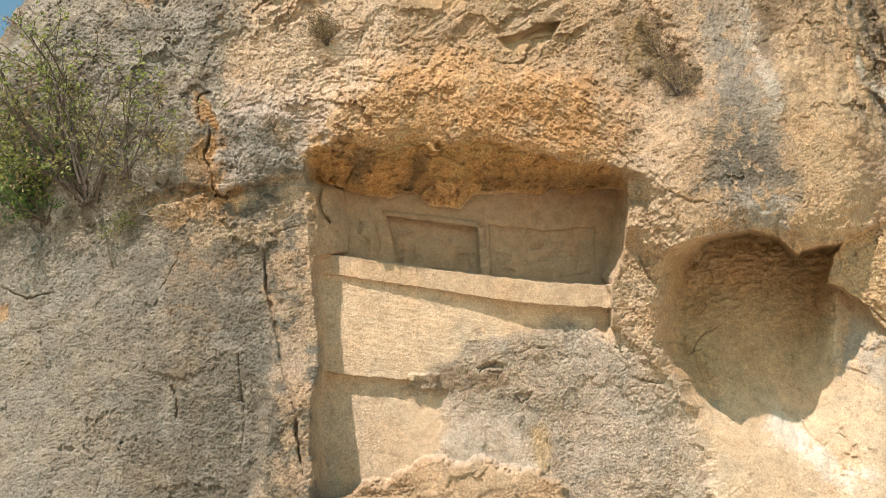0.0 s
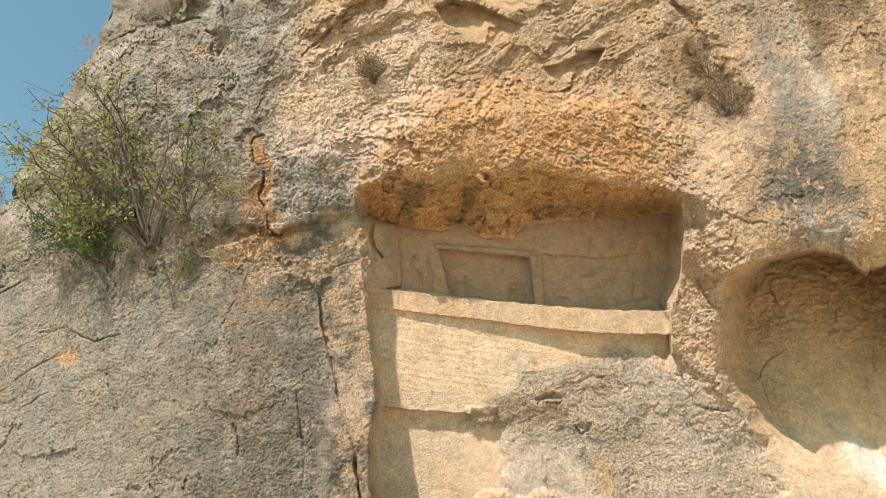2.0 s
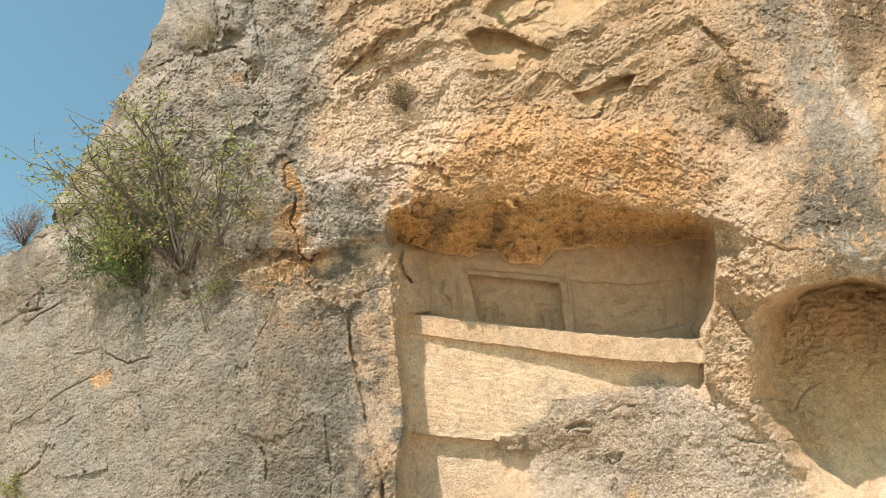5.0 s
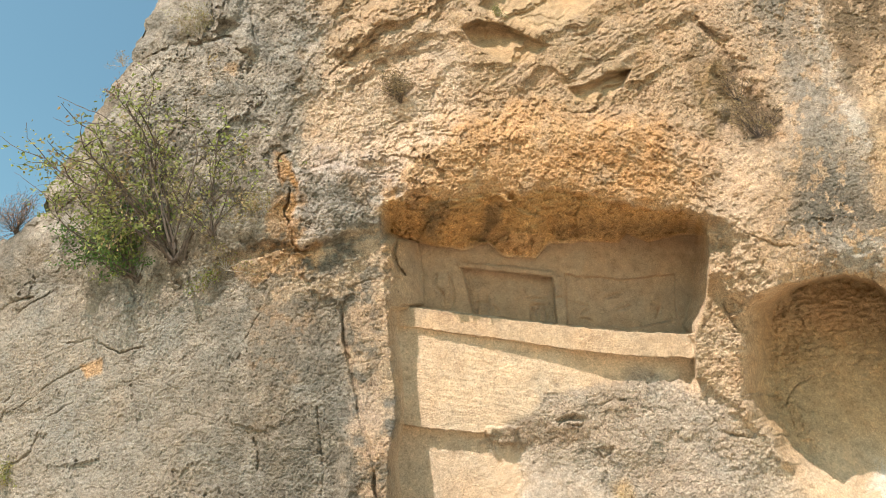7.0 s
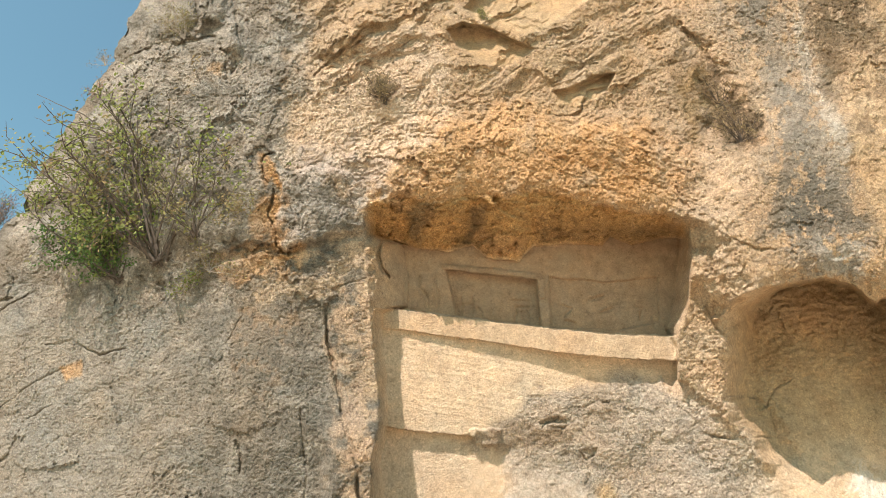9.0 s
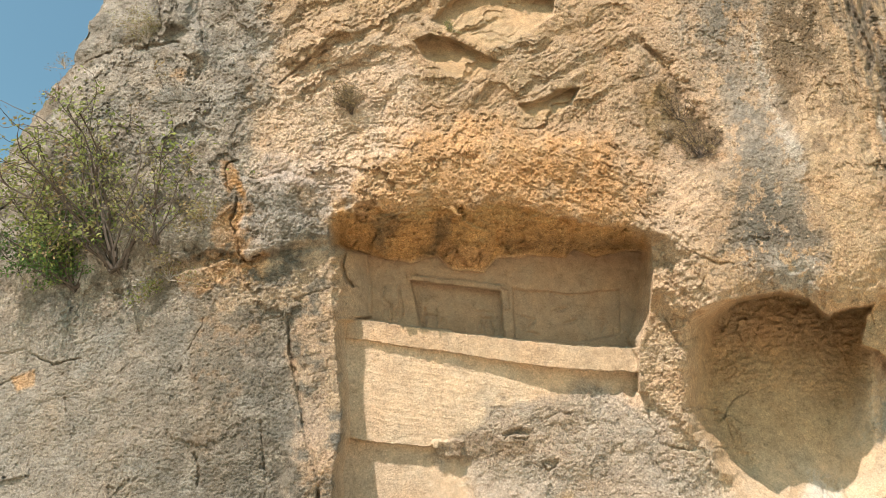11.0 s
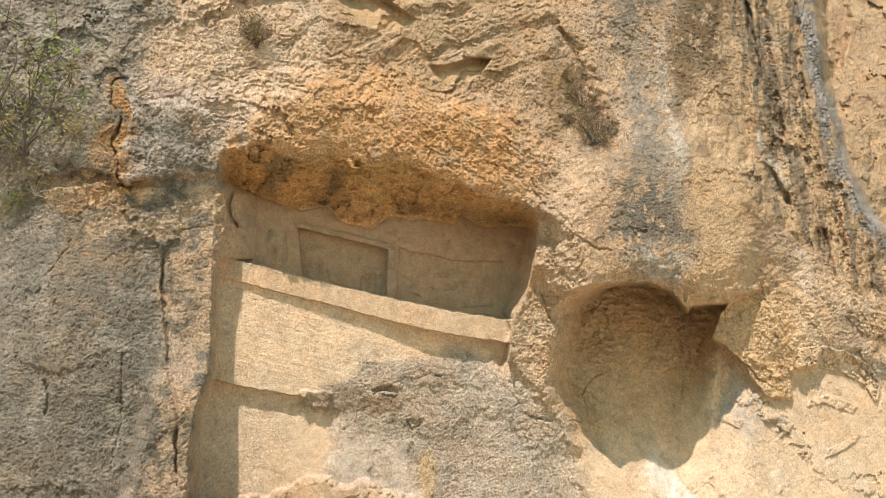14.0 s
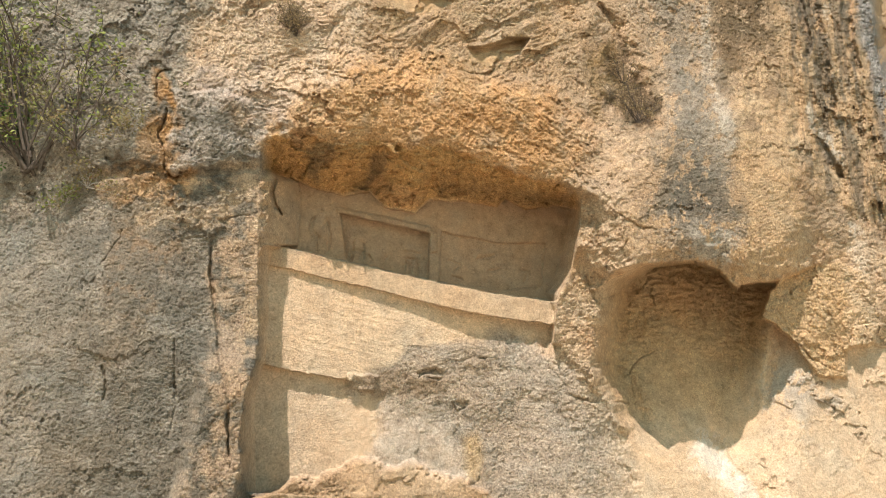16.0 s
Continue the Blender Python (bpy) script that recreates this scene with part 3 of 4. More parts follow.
bite = inside([(-2.14, 2.40), (-0.59, 2.61), (1.52, 2.40), (2.37, 1.98), (2.58, 0.99), (1.52, 1.06), (0.32, 1.31), (-1.58, 1.34), (-2.21, 1.70)], 0.4, 0.1)
crinkle = (1 - washed) * np.clip(bite + pillar + 0.7 * columns + 0.25 * broken + 0.5 * flake + 0.3 * edge_rock + 0.5 * rubble, 0, 1)
H += rough * (0.05 * facets(1.1, 4) + 0.018 * facets(3.1, 5, 0.7))
H -= rough * (0.024 * (ridges(U * 1.9 + 0.2 * WARP_Y, V * 2.6, 3, 61) - 0.6) + 0.009 * (ridges(U * 8, V * 9, 2, 71) - 0.6))
H -= (rough + 0.35 * crinkle) * 0.019 * (ridges(U * 17 + WARP_Y + 0.4 * WARP_G, V * 30 + 0.4 * WARP_F, 2, 81) - 0.6)
H += np.clip(crinkle + 0.5 * flake, 0, 1) * (0.018 * facets(6.0, 6, 1.1))
fine_beds = np.mod(V * 6.3 - 2.0 * U + 1.2 * WARP_X + 0.25 * WARP_F, 1.0)
H += np.clip(shelves + 0.4 * bite, 0, 1) * 0.05 * (fine_beds - 0.7 * smooth(fine_beds, 0.7, 1.0) - 0.3) * smooth(WARP_Y, -0.4, 0.4)
crag = inside([(-5.31, 2.86), (-4.85, 3.99), (-4.55, 5.14), (-1.94, 4.97), (-2.10, 2.95), (-3.00, 2.02), (-4.14, 2.06)], 0.4, 0.1)
H += crag * (0.05 * facets(0.8, 14, 0.9) + 0.022 * facets(2.7, 15, 0.7))
split = crackle(1.5, 21, 0.035) * smooth(WARP_X, -0.2, 0.35)
fine_split = crackle(4.5, 22, 0.09) * smooth(WARP_Y, 0.0, 0.5)
jointed = np.clip(pillar + 0.6 * broken + 0.7 * slope + 0.7 * edge_rock + block + 0.5 * bulge + 0.6 * shelves + 0.5 * crag, 0, 1) * (1 - carved)
H += jointed * (0.018 * split + 0.010 * fine_split)
fan = inside([(0.54, 2.19), (1.94, 2.26), (2.22, 1.49), (2.15, 1.06), (1.03, 1.20)], 0.3, 0.1)
H -= fan * 0.03 * (ridges(U * 2.2, (V + 0.28 * U + 0.1 * U * U) * 10 + 0.6 * WARP_Y, 2, 91) - 0.6)
H += slab * (0.03 * facets(1.6, 7, 0.6) * smooth(-V, -0.2, 1.6) + 0.018 * (0.6 - ridges(U * 19 + 0.4 * WARP_F, V * 22 + 0.4 * WARP_G, 2, 93)))
H += slab * smooth(-U, 3.2, 4.6) * 0.016 * fbm((U + V) * 0.7, (V - 0.5 * U) * 3.0, 4, 97)
H += 0.006 * (1 - rough) * fbm(U * 10, V * 10, 3, 99)
pits = smooth(fbm(U * 9, V * 9, 3, 103), 0.5, 0.8) * np.maximum(rough, slab)
H += 0.004 * pits
# crumbly grain over all that was never dressed, and thin flaking beds on the brow and the crag
grit = np.clip(rough + 0.5 * crinkle + 0.45 * slab + 0.55 * hollow * smooth(1.7 - drop, 0, 0.8) + 0.35 * bulge + 0.5 * broken, 0, 1) * (1 - 0.9 * scoop) * (1 - carved) * (1 - 0.75 * washed)
H -= grit * 0.021 * (ridges(U * 21 + 0.8 * WARP_F, V * 27 + 0.8 * WARP_G, 2, 85) - 0.6)
tilt = np.where(U > 0.2, 0.42 * (U - 0.2), -0.10 * (U - 0.2)) * (1 - shelves) - 0.62 * U * shelves
thin = np.mod((V + tilt) * 14.0 + 1.3 * WARP_X + 0.5 * WARP_F, 1.0)
H += np.clip(bite + shelves, 0, 1) * (1 - scoop) * (1 - niche) * 0.028 * (thin - smooth(thin, 0.72, 1.0) - 0.1) * smooth(WARP_Y + 0.5 * WARP_G, -0.5, 0.3)

# chisel rows of the lit panel
field = niche * smooth(ledge_b - V, 0.02, 0.08) * smooth(V - step_v, 0.0, 0.05) * (1 - broken)
rows = np.mod((V + 0.16 * U + 0.012 * WARP_X) / 0.082, 1.0)
H += carved * (1 - panel) * 0.007 * (0.6 - ridges(U * 22, V * 30, 2, 83))
H += field * 0.0045 * (smooth(rows, 0.0, 0.25) * (1 - smooth(rows, 0.55, 1.0)) - 0.5) * (0.6 + 0.6 * fbm(U * 6, V * 3, 2, 107))

# ---- mineral stains, with some shade and light put into the colour ----
GREY, PALE_GREY, DARK = (0.24, 0.22, 0.175), (0.375, 0.347, 0.285), (0.12, 0.105, 0.08)
ORANGE, RUST, TAN, CREAM, WHITE, BROWN = (0.69, 0.43, 0.205), (0.50, 0.27, 0.10), (0.63, 0.455, 0.28), (0.74, 0.59, 0.41), (0.70, 0.63, 0.51), (0.33, 0.22, 0.12)
STAIN_AND_SHADE = np.empty(U.shape + (3,))
STAIN_AND_SHADE[:] = GREY


def stain_or_shade(colour, mask, strength=1.0):
    global STAIN_AND_SHADE
    STAIN_AND_SHADE = lerp(STAIN_AND_SHADE, np.array(colour), (np.clip(mask, 0, 1) * strength)[..., None])


blotch, patch = fbm(U * 0.9, V * 0.9, 5, 111, 0.6), fbm(U * 3.1, V * 3.1, 5, 121, 0.62)
stain_or_shade(PALE_GREY, smooth(patch, -0.1, 0.7), 0.8)
stain_or_shade(TAN, smooth(blotch, 0.15, 0.8) * smooth(-U, 2.4, 3.4), 0.12)
stain_or_shade(PALE_GREY, slab * smooth(-U, 3.4, 4.6), 0.7)
# grazing sun and haze at the far end painted in as a paler grey
stain_or_shade((0.43, 0.405, 0.345), slab * smooth(-U, 4.4, 6.0), 0.35)
warm = inside([(-2.56, 4.51), (2.65, 4.51), (3.28, 2.68), (3.49, 0.99), (5.46, 0.43), (7.86, 0.99), (7.86, -3.94), (2.44, -3.94), (1.94, -1.12), (-1.72, -1.12), (-1.73, 1.26), (-2.21, 1.77), (-2.63, 2.26)], 0.5, 0.3)
stain_or_shade(TAN, warm, 0.85)
right_wall = inside([(2.93, 4.51), (7.86, 4.51), (7.86, -3.94), (3.63, -3.94), (2.79, -1.82), (2.79, 0.29)], 0.5, 0.2)
stain_or_shade(TAN, right_wall, 0.7)
orange_zone = inside([(-1.68, 1.26), (-1.37, 1.77), (-1.58, 2.19), (-1.01, 2.68), (-0.03, 2.47), (1.52, 2.26), (2.30, 1.98), (2.51, 1.42), (2.15, 0.99), (2.22, 0.68), (-1.58, 0.68)], 0.4, 0.25)
stain_or_shade(ORANGE, orange_zone * smooth(patch, -1.6, 0.1), 0.85)
stain_or_shade(RUST, inside([(0.68, 2.05), (2.08, 2.19), (2.30, 1.49), (1.52, 1.20), (0.54, 1.49)], 0.5, 0.25) * smooth(patch, -0.4, 0.6), 0.55)
ceiling = niche * smooth(V - back_v, -0.05, 0.05)
stain_or_shade((0.63, 0.39, 0.16), ceiling, 0.9)
stain_or_shade(ORANGE, inside([(-0.35, 0.85), (0.32, 0.78), (0.29, 0.49), (-0.27, 0.51)], 0.08, 0.08) * ceiling, 0.8)
stain_or_shade(DARK, inside([(-1.12, 1.24), (-0.86, 1.33), (-0.77, 1.11), (-0.95, 0.95), (-1.06, 0.73), (-1.18, 0.85)], 0.12, 0.1) * ceiling, 0.55)
stain_or_shade(DARK, inside([(-0.39, 1.16), (-0.15, 1.21), (-0.19, 0.94), (-0.44, 0.65), (-0.58, 0.61), (-0.43, 0.88)], 0.10, 0.08) * ceiling, 0.55)
stain_or_shade(DARK, inside([(0.46, 0.99), (2.08, 0.92), (2.08, 0.68), (0.46, 0.71)], 0.15, 0.1) * ceiling, 0.3)
stain_or_shade((0.60, 0.425, 0.24), scoop, 0.8)
stain_or_shade((0.46, 0.33, 0.18), shelves * smooth(patch, -0.4, 0.4), 0.6)
# carved stone
stain_or_shade(CREAM, carved * smooth(brow_v - V, 0.5, 0.9), 0.9)
# shade of the recessed panel deepened by a darker colour
stain_or_shade((0.42, 0.30, 0.19), panel, 0.9)
stain_or_shade((0.58, 0.435, 0.28), niche * smooth(ledge_t - V, -0.01, 0.01) * smooth(V - ledge_b, -0.01, 0.01), 0.8)
stain_or_shade((0.67, 0.52, 0.36), carved * smooth(step_v - V, 0, 0.05), 0.6)
stain_or_shade(TAN, niche * (1 - edge_l) * smooth(ledge_t - V, -1, 0), 0.6)
stain_or_shade((0.57, 0.49, 0.385), broken, 0.9)
stain_or_shade((0.66, 0.56, 0.44), washed * broken, 0.8)
stain_or_shade(PALE_GREY, broken * smooth(patch, -0.2, 0.5) * smooth(U, 0.1, 1.0), 0.4)
stain_or_shade(BROWN, inside([(-0.44, -1.71), (-0.03, -1.51), (0.82, -1.51), (0.82, -1.75), (-0.03, -1.82)], 0.12, 0.1), 0.45)
stain_or_shade(TAN, rubble, 0.85)
stain_or_shade((0.66, 0.46, 0.20), inside([(1.10, -2.25), (1.24, -2.19), (1.34, -2.46), (1.30, -2.77), (1.17, -2.74)], 0.14, 0.04), 0.5)
# orange strip beside the crack and along the niche edge
strip = inside([(-3.13, 1.91), (-2.88, 1.94), (-2.70, 1.42), (-2.74, 0.99), (-2.42, 0.64), (-2.84, 0.32), (-3.62, 0.32), (-3.76, 0.50), (-3.20, 0.78), (-3.09, 1.34)], 0.12, 0.15)
stain_or_shade((0.60, 0.34, 0.13), strip * smooth(patch, -0.9, 0.1), 0.85)
edge = inside([(-2.14, 0.08), (-1.72, 0.29), (-1.61, -0.42), (-1.54, -1.40), (-1.65, -3.09), (-2.14, -3.09), (-2.00, -2.25), (-2.21, -0.84)], 0.15, 0.12)
stain_or_shade(TAN, edge * smooth(patch, -0.6, 0.6), 0.75)
stain_or_shade((0.42, 0.30, 0.25), edge * smooth(-V, 0.2, 1.2) * smooth(patch, 0.1, 0.6), 0.4)
stain_or_shade(CREAM, inside([(-2.70, 3.43), (-1.51, 3.44), (-1.08, 2.32), (-1.09, 1.45), (-1.82, 1.29), (-2.41, 1.78), (-2.85, 2.31)], 0.5, 0.2) * smooth(patch, -0.7, 0.3), 0.55)
stain_or_shade((0.60, 0.52, 0.45), inside([(-2.70, 2.05), (-1.86, 2.19), (-1.30, 1.77), (-1.51, 1.49), (-2.49, 1.66)], 0.2, 0.15), 0.75)
stain_or_shade((0.74, 0.58, 0.41), inside([(-2.32, 2.96), (-1.95, 3.24), (-1.50, 3.45), (-0.91, 3.56), (-0.56, 2.73), (-0.79, 2.09), (-1.52, 1.68), (-2.55, 2.04), (-2.55, 2.53)], 0.4, 0.2) * smooth(patch, -1.2, 0.0), 0.92)
stain_or_shade((0.52, 0.47, 0.40), block * smooth(patch, -0.5, 0.4), 0.8)
stain_or_shade(CREAM, pillar * smooth(patch, -0.6, 0.3), 0.5)
stain_or_shade((0.54, 0.425, 0.30), edge_rock * smooth(patch, -0.5, 0.4), 0.6)
stain_or_shade(BROWN, inside([(-3.30, 0.20), (-2.78, 0.41), (-2.71, -0.52), (-3.08, -1.23), (-3.37, -0.66)], 0.4, 0.3) * smooth(patch, 0, 0.5), 0.6)
stain_or_shade(ORANGE, inside([(-5.72, -0.78), (-5.49, -0.64), (-5.45, -0.86), (-5.64, -0.97)], 0.06, 0.06), 0.7)
stain_or_shade(ORANGE, inside([(-4.10, 3.00), (-3.61, 3.13), (-3.64, 2.94), (-4.07, 2.85)], 0.1, 0.1), 0.7)
stain_or_shade(WHITE, inside([(-4.96, 3.19), (-4.57, 3.33), (-4.49, 3.25), (-4.84, 3.07)], 0.05, 0.06), 0.7)
stain_or_shade((0.50, 0.465, 0.39), inside([(-6.43, 1.23), (-5.89, 2.21), (-5.10, 3.10), (-4.32, 3.21), (-3.15, 2.03), (-3.00, 0.85), (-3.60, 0.13), (-4.90, 0.15), (-6.40, 0.17)], 0.6, 0.2) * smooth(patch, -0.7, 0.3), 0.7)
stain_or_shade((0.44, 0.41, 0.345), inside([(-5.54, 2.49), (-4.85, 3.68), (-4.55, 5.53), (-2.69, 5.41), (-2.40, 3.26), (-2.70, 2.16), (-3.60, 1.82), (-4.75, 2.01)], 0.6, 0.2) * smooth(patch, -0.8, 0.2), 0.75)
stain_or_shade(CREAM, inside([(-2.72, 0.69), (-1.80, 0.87), (-1.69, 0.21), (-2.22, 0.11), (-2.80, 0.04), (-3.32, 0.11), (-3.17, 0.43)], 0.25, 0.15) * smooth(patch, -0.6, 0.3), 0.6)
# grey water streaks and lichen over the bulge
tooth = fbm(U * 4.5, V * 3.6, 6, 131, 0.78)


def mottled(points, soft=0.35, lean=0.0):
    """A patch whose edge breaks up into specks; lean above 0 fills it, below 0 thins it."""
    return smooth(inside(points, soft, 0.15) - 0.5 + 1.15 * tooth + lean, -0.16, 0.16) * inside(points, soft * 2.2, 0.1)


stain_or_shade((0.60, 0.47, 0.33), inside([(2.05, 3.68), (3.02, 3.83), (3.27, 1.40), (3.12, 0.64), (2.36, 0.63), (2.02, 1.83)], 0.4, 0.15), 0.5)
stain_or_shade((0.31, 0.285, 0.23), mottled([(2.81, 4.70), (3.70, 4.85), (3.52, 3.45), (3.57, 3.01), (3.96, 2.23), (4.23, 1.52), (4.41, 0.86), (4.42, 0.38), (3.85, 0.27), (3.46, 0.31), (3.13, 0.64), (3.27, 1.40), (3.21, 2.36), (2.98, 3.07)], 0.4, 0.10), 0.92)
stain_or_shade((0.66, 0.60, 0.49), mottled([(3.97, 4.13), (3.63, 3.51), (3.52, 3.34), (3.67, 2.72), (3.90, 2.00), (4.11, 1.54), (4.30, 1.60), (4.16, 2.18), (3.91, 2.68), (3.78, 3.26), (4.00, 3.83)], 0.25, 0.15), 0.85)
stain_or_shade((0.17, 0.155, 0.12), mottled([(3.27, 1.40), (3.71, 1.60), (3.97, 1.34), (4.36, 1.01), (4.44, 0.72), (4.03, 0.78), (3.58, 0.62), (3.22, 0.73)], 0.4, 0.05), 0.85)
stain_or_shade((0.20, 0.18, 0.14), mottled([(2.95, 4.12), (3.43, 4.35), (3.77, 4.10), (3.51, 3.60), (3.13, 3.54)], 0.3, 0.0), 0.7)
stain_or_shade((0.56, 0.52, 0.44), mottled([(3.78, 0.57), (4.11, 0.72), (4.45, 0.64), (4.44, 0.38), (3.92, 0.27)], 0.25, 0.05), 0.75)
stain_or_shade((0.67, 0.49, 0.29), inside([(4.21, 2.49), (4.44, 2.90), (4.99, 2.29), (5.25, 1.64), (5.32, 0.51), (4.96, 0.10), (4.46, 0.01), (4.46, 0.72), (4.30, 1.53)], 0.3, 0.12), 0.75)
stain_or_shade((0.19, 0.14, 0.08), mottled([(3.81, 4.87), (4.73, 4.87), (4.77, 3.64), (4.74, 3.18), (4.50, 2.80), (4.27, 3.03), (4.12, 2.56), (3.90, 2.41), (3.81, 2.81), (3.75, 3.49)], 0.35, 0.06), 0.95)
stain_or_shade((0.25, 0.18, 0.11), mottled([(4.32, 2.55), (4.70, 2.71), (4.78, 2.38), (4.43, 2.30)], 0.2, 0.0), 0.8)
stain_or_shade((0.25, 0.18, 0.11), mottled([(4.23, 2.23), (4.55, 2.24), (4.73, 2.03), (4.30, 1.94)], 0.2, 0.0), 0.8)
stain_or_shade((0.32, 0.22, 0.13), mottled([(5.07, 1.39), (5.30, 1.50), (5.50, 1.14), (5.33, 0.82), (5.10, 1.09)], 0.2, -0.05), 0.7)
stain_or_shade((0.28, 0.20, 0.12), mottled([(4.88, 2.58), (5.15, 2.70), (5.21, 2.09), (4.96, 2.14)], 0.2, -0.05), 0.7)
# dark columns and grey ribbon at the far end
stain_or_shade((0.60, 0.44, 0.26), columns, 0.6)
stain_or_shade((0.25, 0.21, 0.15), columns * smooth(fbm(CU * 5.0, CV * 0.9, 5, 141, 0.6), 0.0, 0.35), 0.8)
for p, w in (([(4.97, 4.75), (5.14, 3.70), (5.29, 2.95), (5.50, 2.40), (5.66, 2.04)], 0.17), ([(5.39, 4.82), (5.57, 3.60), (5.74, 2.93)], 0.13), ([(4.73, 4.71), (4.92, 3.66), (5.11, 2.84)], 0.10), ([(5.19, 2.24), (5.44, 1.82), (5.71, 1.47)], 0.14)):
    stain_or_shade((0.20, 0.18, 0.135), along(p, w, 0.06) * smooth(tooth, -0.45, 0.1), 0.85)
for p, w in (([(5.18, 2.39), (5.26, 2.10), (5.43, 1.89), (5.71, 1.54)], 0.13), ([(5.29, 3.72), (5.39, 3.35)], 0.08), ([(5.85, 0.87), (5.95, 0.58), (6.18, -0.00)], 0.2)):
    stain_or_shade(WHITE, along(p, w, 0.06) * smooth(tooth, -0.3, 0.2), 0.8)
ribbon = along([(5.54, 5.16), (5.72, 3.94), (5.88, 3.42), (6.09, 2.90), (6.26, 2.46), (6.40, 2.01), (6.65, 1.66), (6.97, 1.31), (7.42, 1.05)], 0.21, 0.04, False)
stain_or_shade((0.27, 0.275, 0.265), ribbon * smooth(tooth, -0.9, -0.2), 0.9)
stain_or_shade((0.50, 0.50, 0.47), ribbon * smooth(tooth, 0.15, 0.4), 0.6)
stain_or_shade((0.60, 0.44, 0.26), beyond * (1 - ribbon) * smooth(patch, -0.6, 0.5), 0.7)
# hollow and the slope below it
# warm shade of the hollow put into its colour, browner under the lip
stain_or_shade((0.58, 0.42, 0.235), hollow, 0.85)
stain_or_shade(BROWN, hollow * smooth(0.8 - drop, -0.6, 0.5), 0.2)
stain_or_shade(CREAM, smooth(-V, 1.3, 2.2) * smooth(U, 2.6, 3.6), 0.75)
stain_or_shade(CREAM, slope * smooth(U, 4.0, 5.0), 0.6)
stain_or_shade((0.84, 0.79, 0.68), mottled([(4.16, -1.95), (4.28, -2.03), (4.55, -2.30), (4.72, -2.44), (5.10, -2.63), (5.45, -2.90), (4.82, -2.95), (4.43, -2.64), (4.20, -2.42), (4.08, -2.25)], 0.12, 0.3), 0.85)
stain_or_shade((0.43, 0.42, 0.37), mottled([(4.82, -1.58), (4.85, -1.16), (5.00, -0.77), (5.29, -0.82), (5.61, -1.16), (5.96, -1.40), (6.00, -1.54), (5.65, -1.50), (5.52, -1.81), (5.22, -1.61)], 0.3, 0.15), 0.7)
stain_or_shade((0.70, 0.50, 0.28), flake, 0.8)
stain_or_shade((0.76, 0.60, 0.40), inside([(5.83, 0.26), (6.07, 0.29), (6.30, 0.01), (6.34, -0.60), (6.00, -0.66), (5.91, -0.18)], 0.15, 0.08), 0.7)
stain_or_shade(CREAM, inside([(5.83, 0.83), (6.68, 0.63), (7.66, -0.50), (7.76, -1.42), (6.39, -0.48), (5.92, 0.08)], 0.25, 0.2), 0.5)
stain_or_shade(PALE_GREY, inside([(5.88, 0.38), (6.30, 0.28), (6.80, -0.44), (7.44, -0.99), (7.39, -0.53), (6.57, 0.15)], 0.15, 0.15), 0.5)
stain_or_shade((0.25, 0.175, 0.09), mottled([(2.13, 2.98), (2.54, 2.99), (2.78, 2.65), (3.13, 2.35), (3.20, 2.00), (3.00, 1.80), (2.68, 1.96), (2.43, 2.32), (2.14, 2.48)], 0.4, 0.3), 0.88)
# darker brown mottles within the gully
stain_or_shade((0.16, 0.11, 0.065), gully * mottled([(2.22, 3.44), (2.46, 3.46), (2.60, 3.02), (2.83, 2.86), (3.16, 2.42), (3.18, 2.07), (3.00, 1.82), (2.81, 1.95), (2.74, 2.44), (2.54, 3.06)], 0.2, 0.0), 0.8)
stain_or_shade((0.36, 0.25, 0.12), inside([(2.18, 3.19), (2.58, 3.03), (2.74, 2.03), (2.40, 1.90), (2.18, 2.34)], 0.25, 0.15) * smooth(patch, -0.4, 0.3), 0.75)
stain_or_shade((0.20, 0.15, 0.09), crack, 0.35)

# sky line: beyond it there is no rock
RIM = [(-12.85, -0.68), (-9.39, 0.38), (-7.39, 0.68), (-6.90, 0.88), (-6.71, 0.97), (-6.38, 1.20), (-6.19, 1.26), (-6.26, 1.47), (-6.18, 1.64), (-6.02, 1.79), (-5.77, 2.31), (-5.56, 2.61), (-5.37, 2.82), (-5.19, 3.08), (-5.06, 3.32), (-4.98, 3.56), (-4.89, 3.75), (-4.78, 3.97), (-4.66, 4.12), (-4.45, 4.78), (-4.22, 5.63), (-3.64, 7.34), (-3.00, 9.57)]
rim_u = np.array(RIM)
open_air = inside(RIM + [(-14.0, 11.0), (-14.0, -2.0)], 0.02, 0.07)
# the rock rounds away towards that rim
fall = inside(RIM + [(-14.0, 11.0), (-14.0, -2.0)], 1.6, 0.06)
H += 1.3 * fall ** 2


def ray(u, v):
    return np.multiply.outer(u, RIGHT) + np.multiply.outer(v, UP) + REACH * AHEAD


def on_face(u, v, out=0.0):
    """The place on the rock at (u, v), out metres towards the standing point."""
    j = min(max(int(np.searchsorted(us, u)), 0), len(us) - 1)
    i = min(max(int(np.searchsorted(vs, v)), 0), len(vs) - 1)
    d = ray(np.array(u), np.array(v))
    return Vector(STAND + d * (PLANE + H[i, j] - out) / (d @ INTO))


RAYS = ray(U, V)
PLACES = STAND + RAYS * ((PLANE + H) / np.maximum(RAYS @ INTO, 0.5))[..., None]

# parts of the face, each a mesh of its own
region = np.zeros(U.shape, np.int32)
NAMES = [("grey_slab", "grey weathered limestone slab with cracks and lichen")]


def claim(name, label, mask):
    NAMES.append((name, label))
    region[mask > 0.5] = len(NAMES) - 1


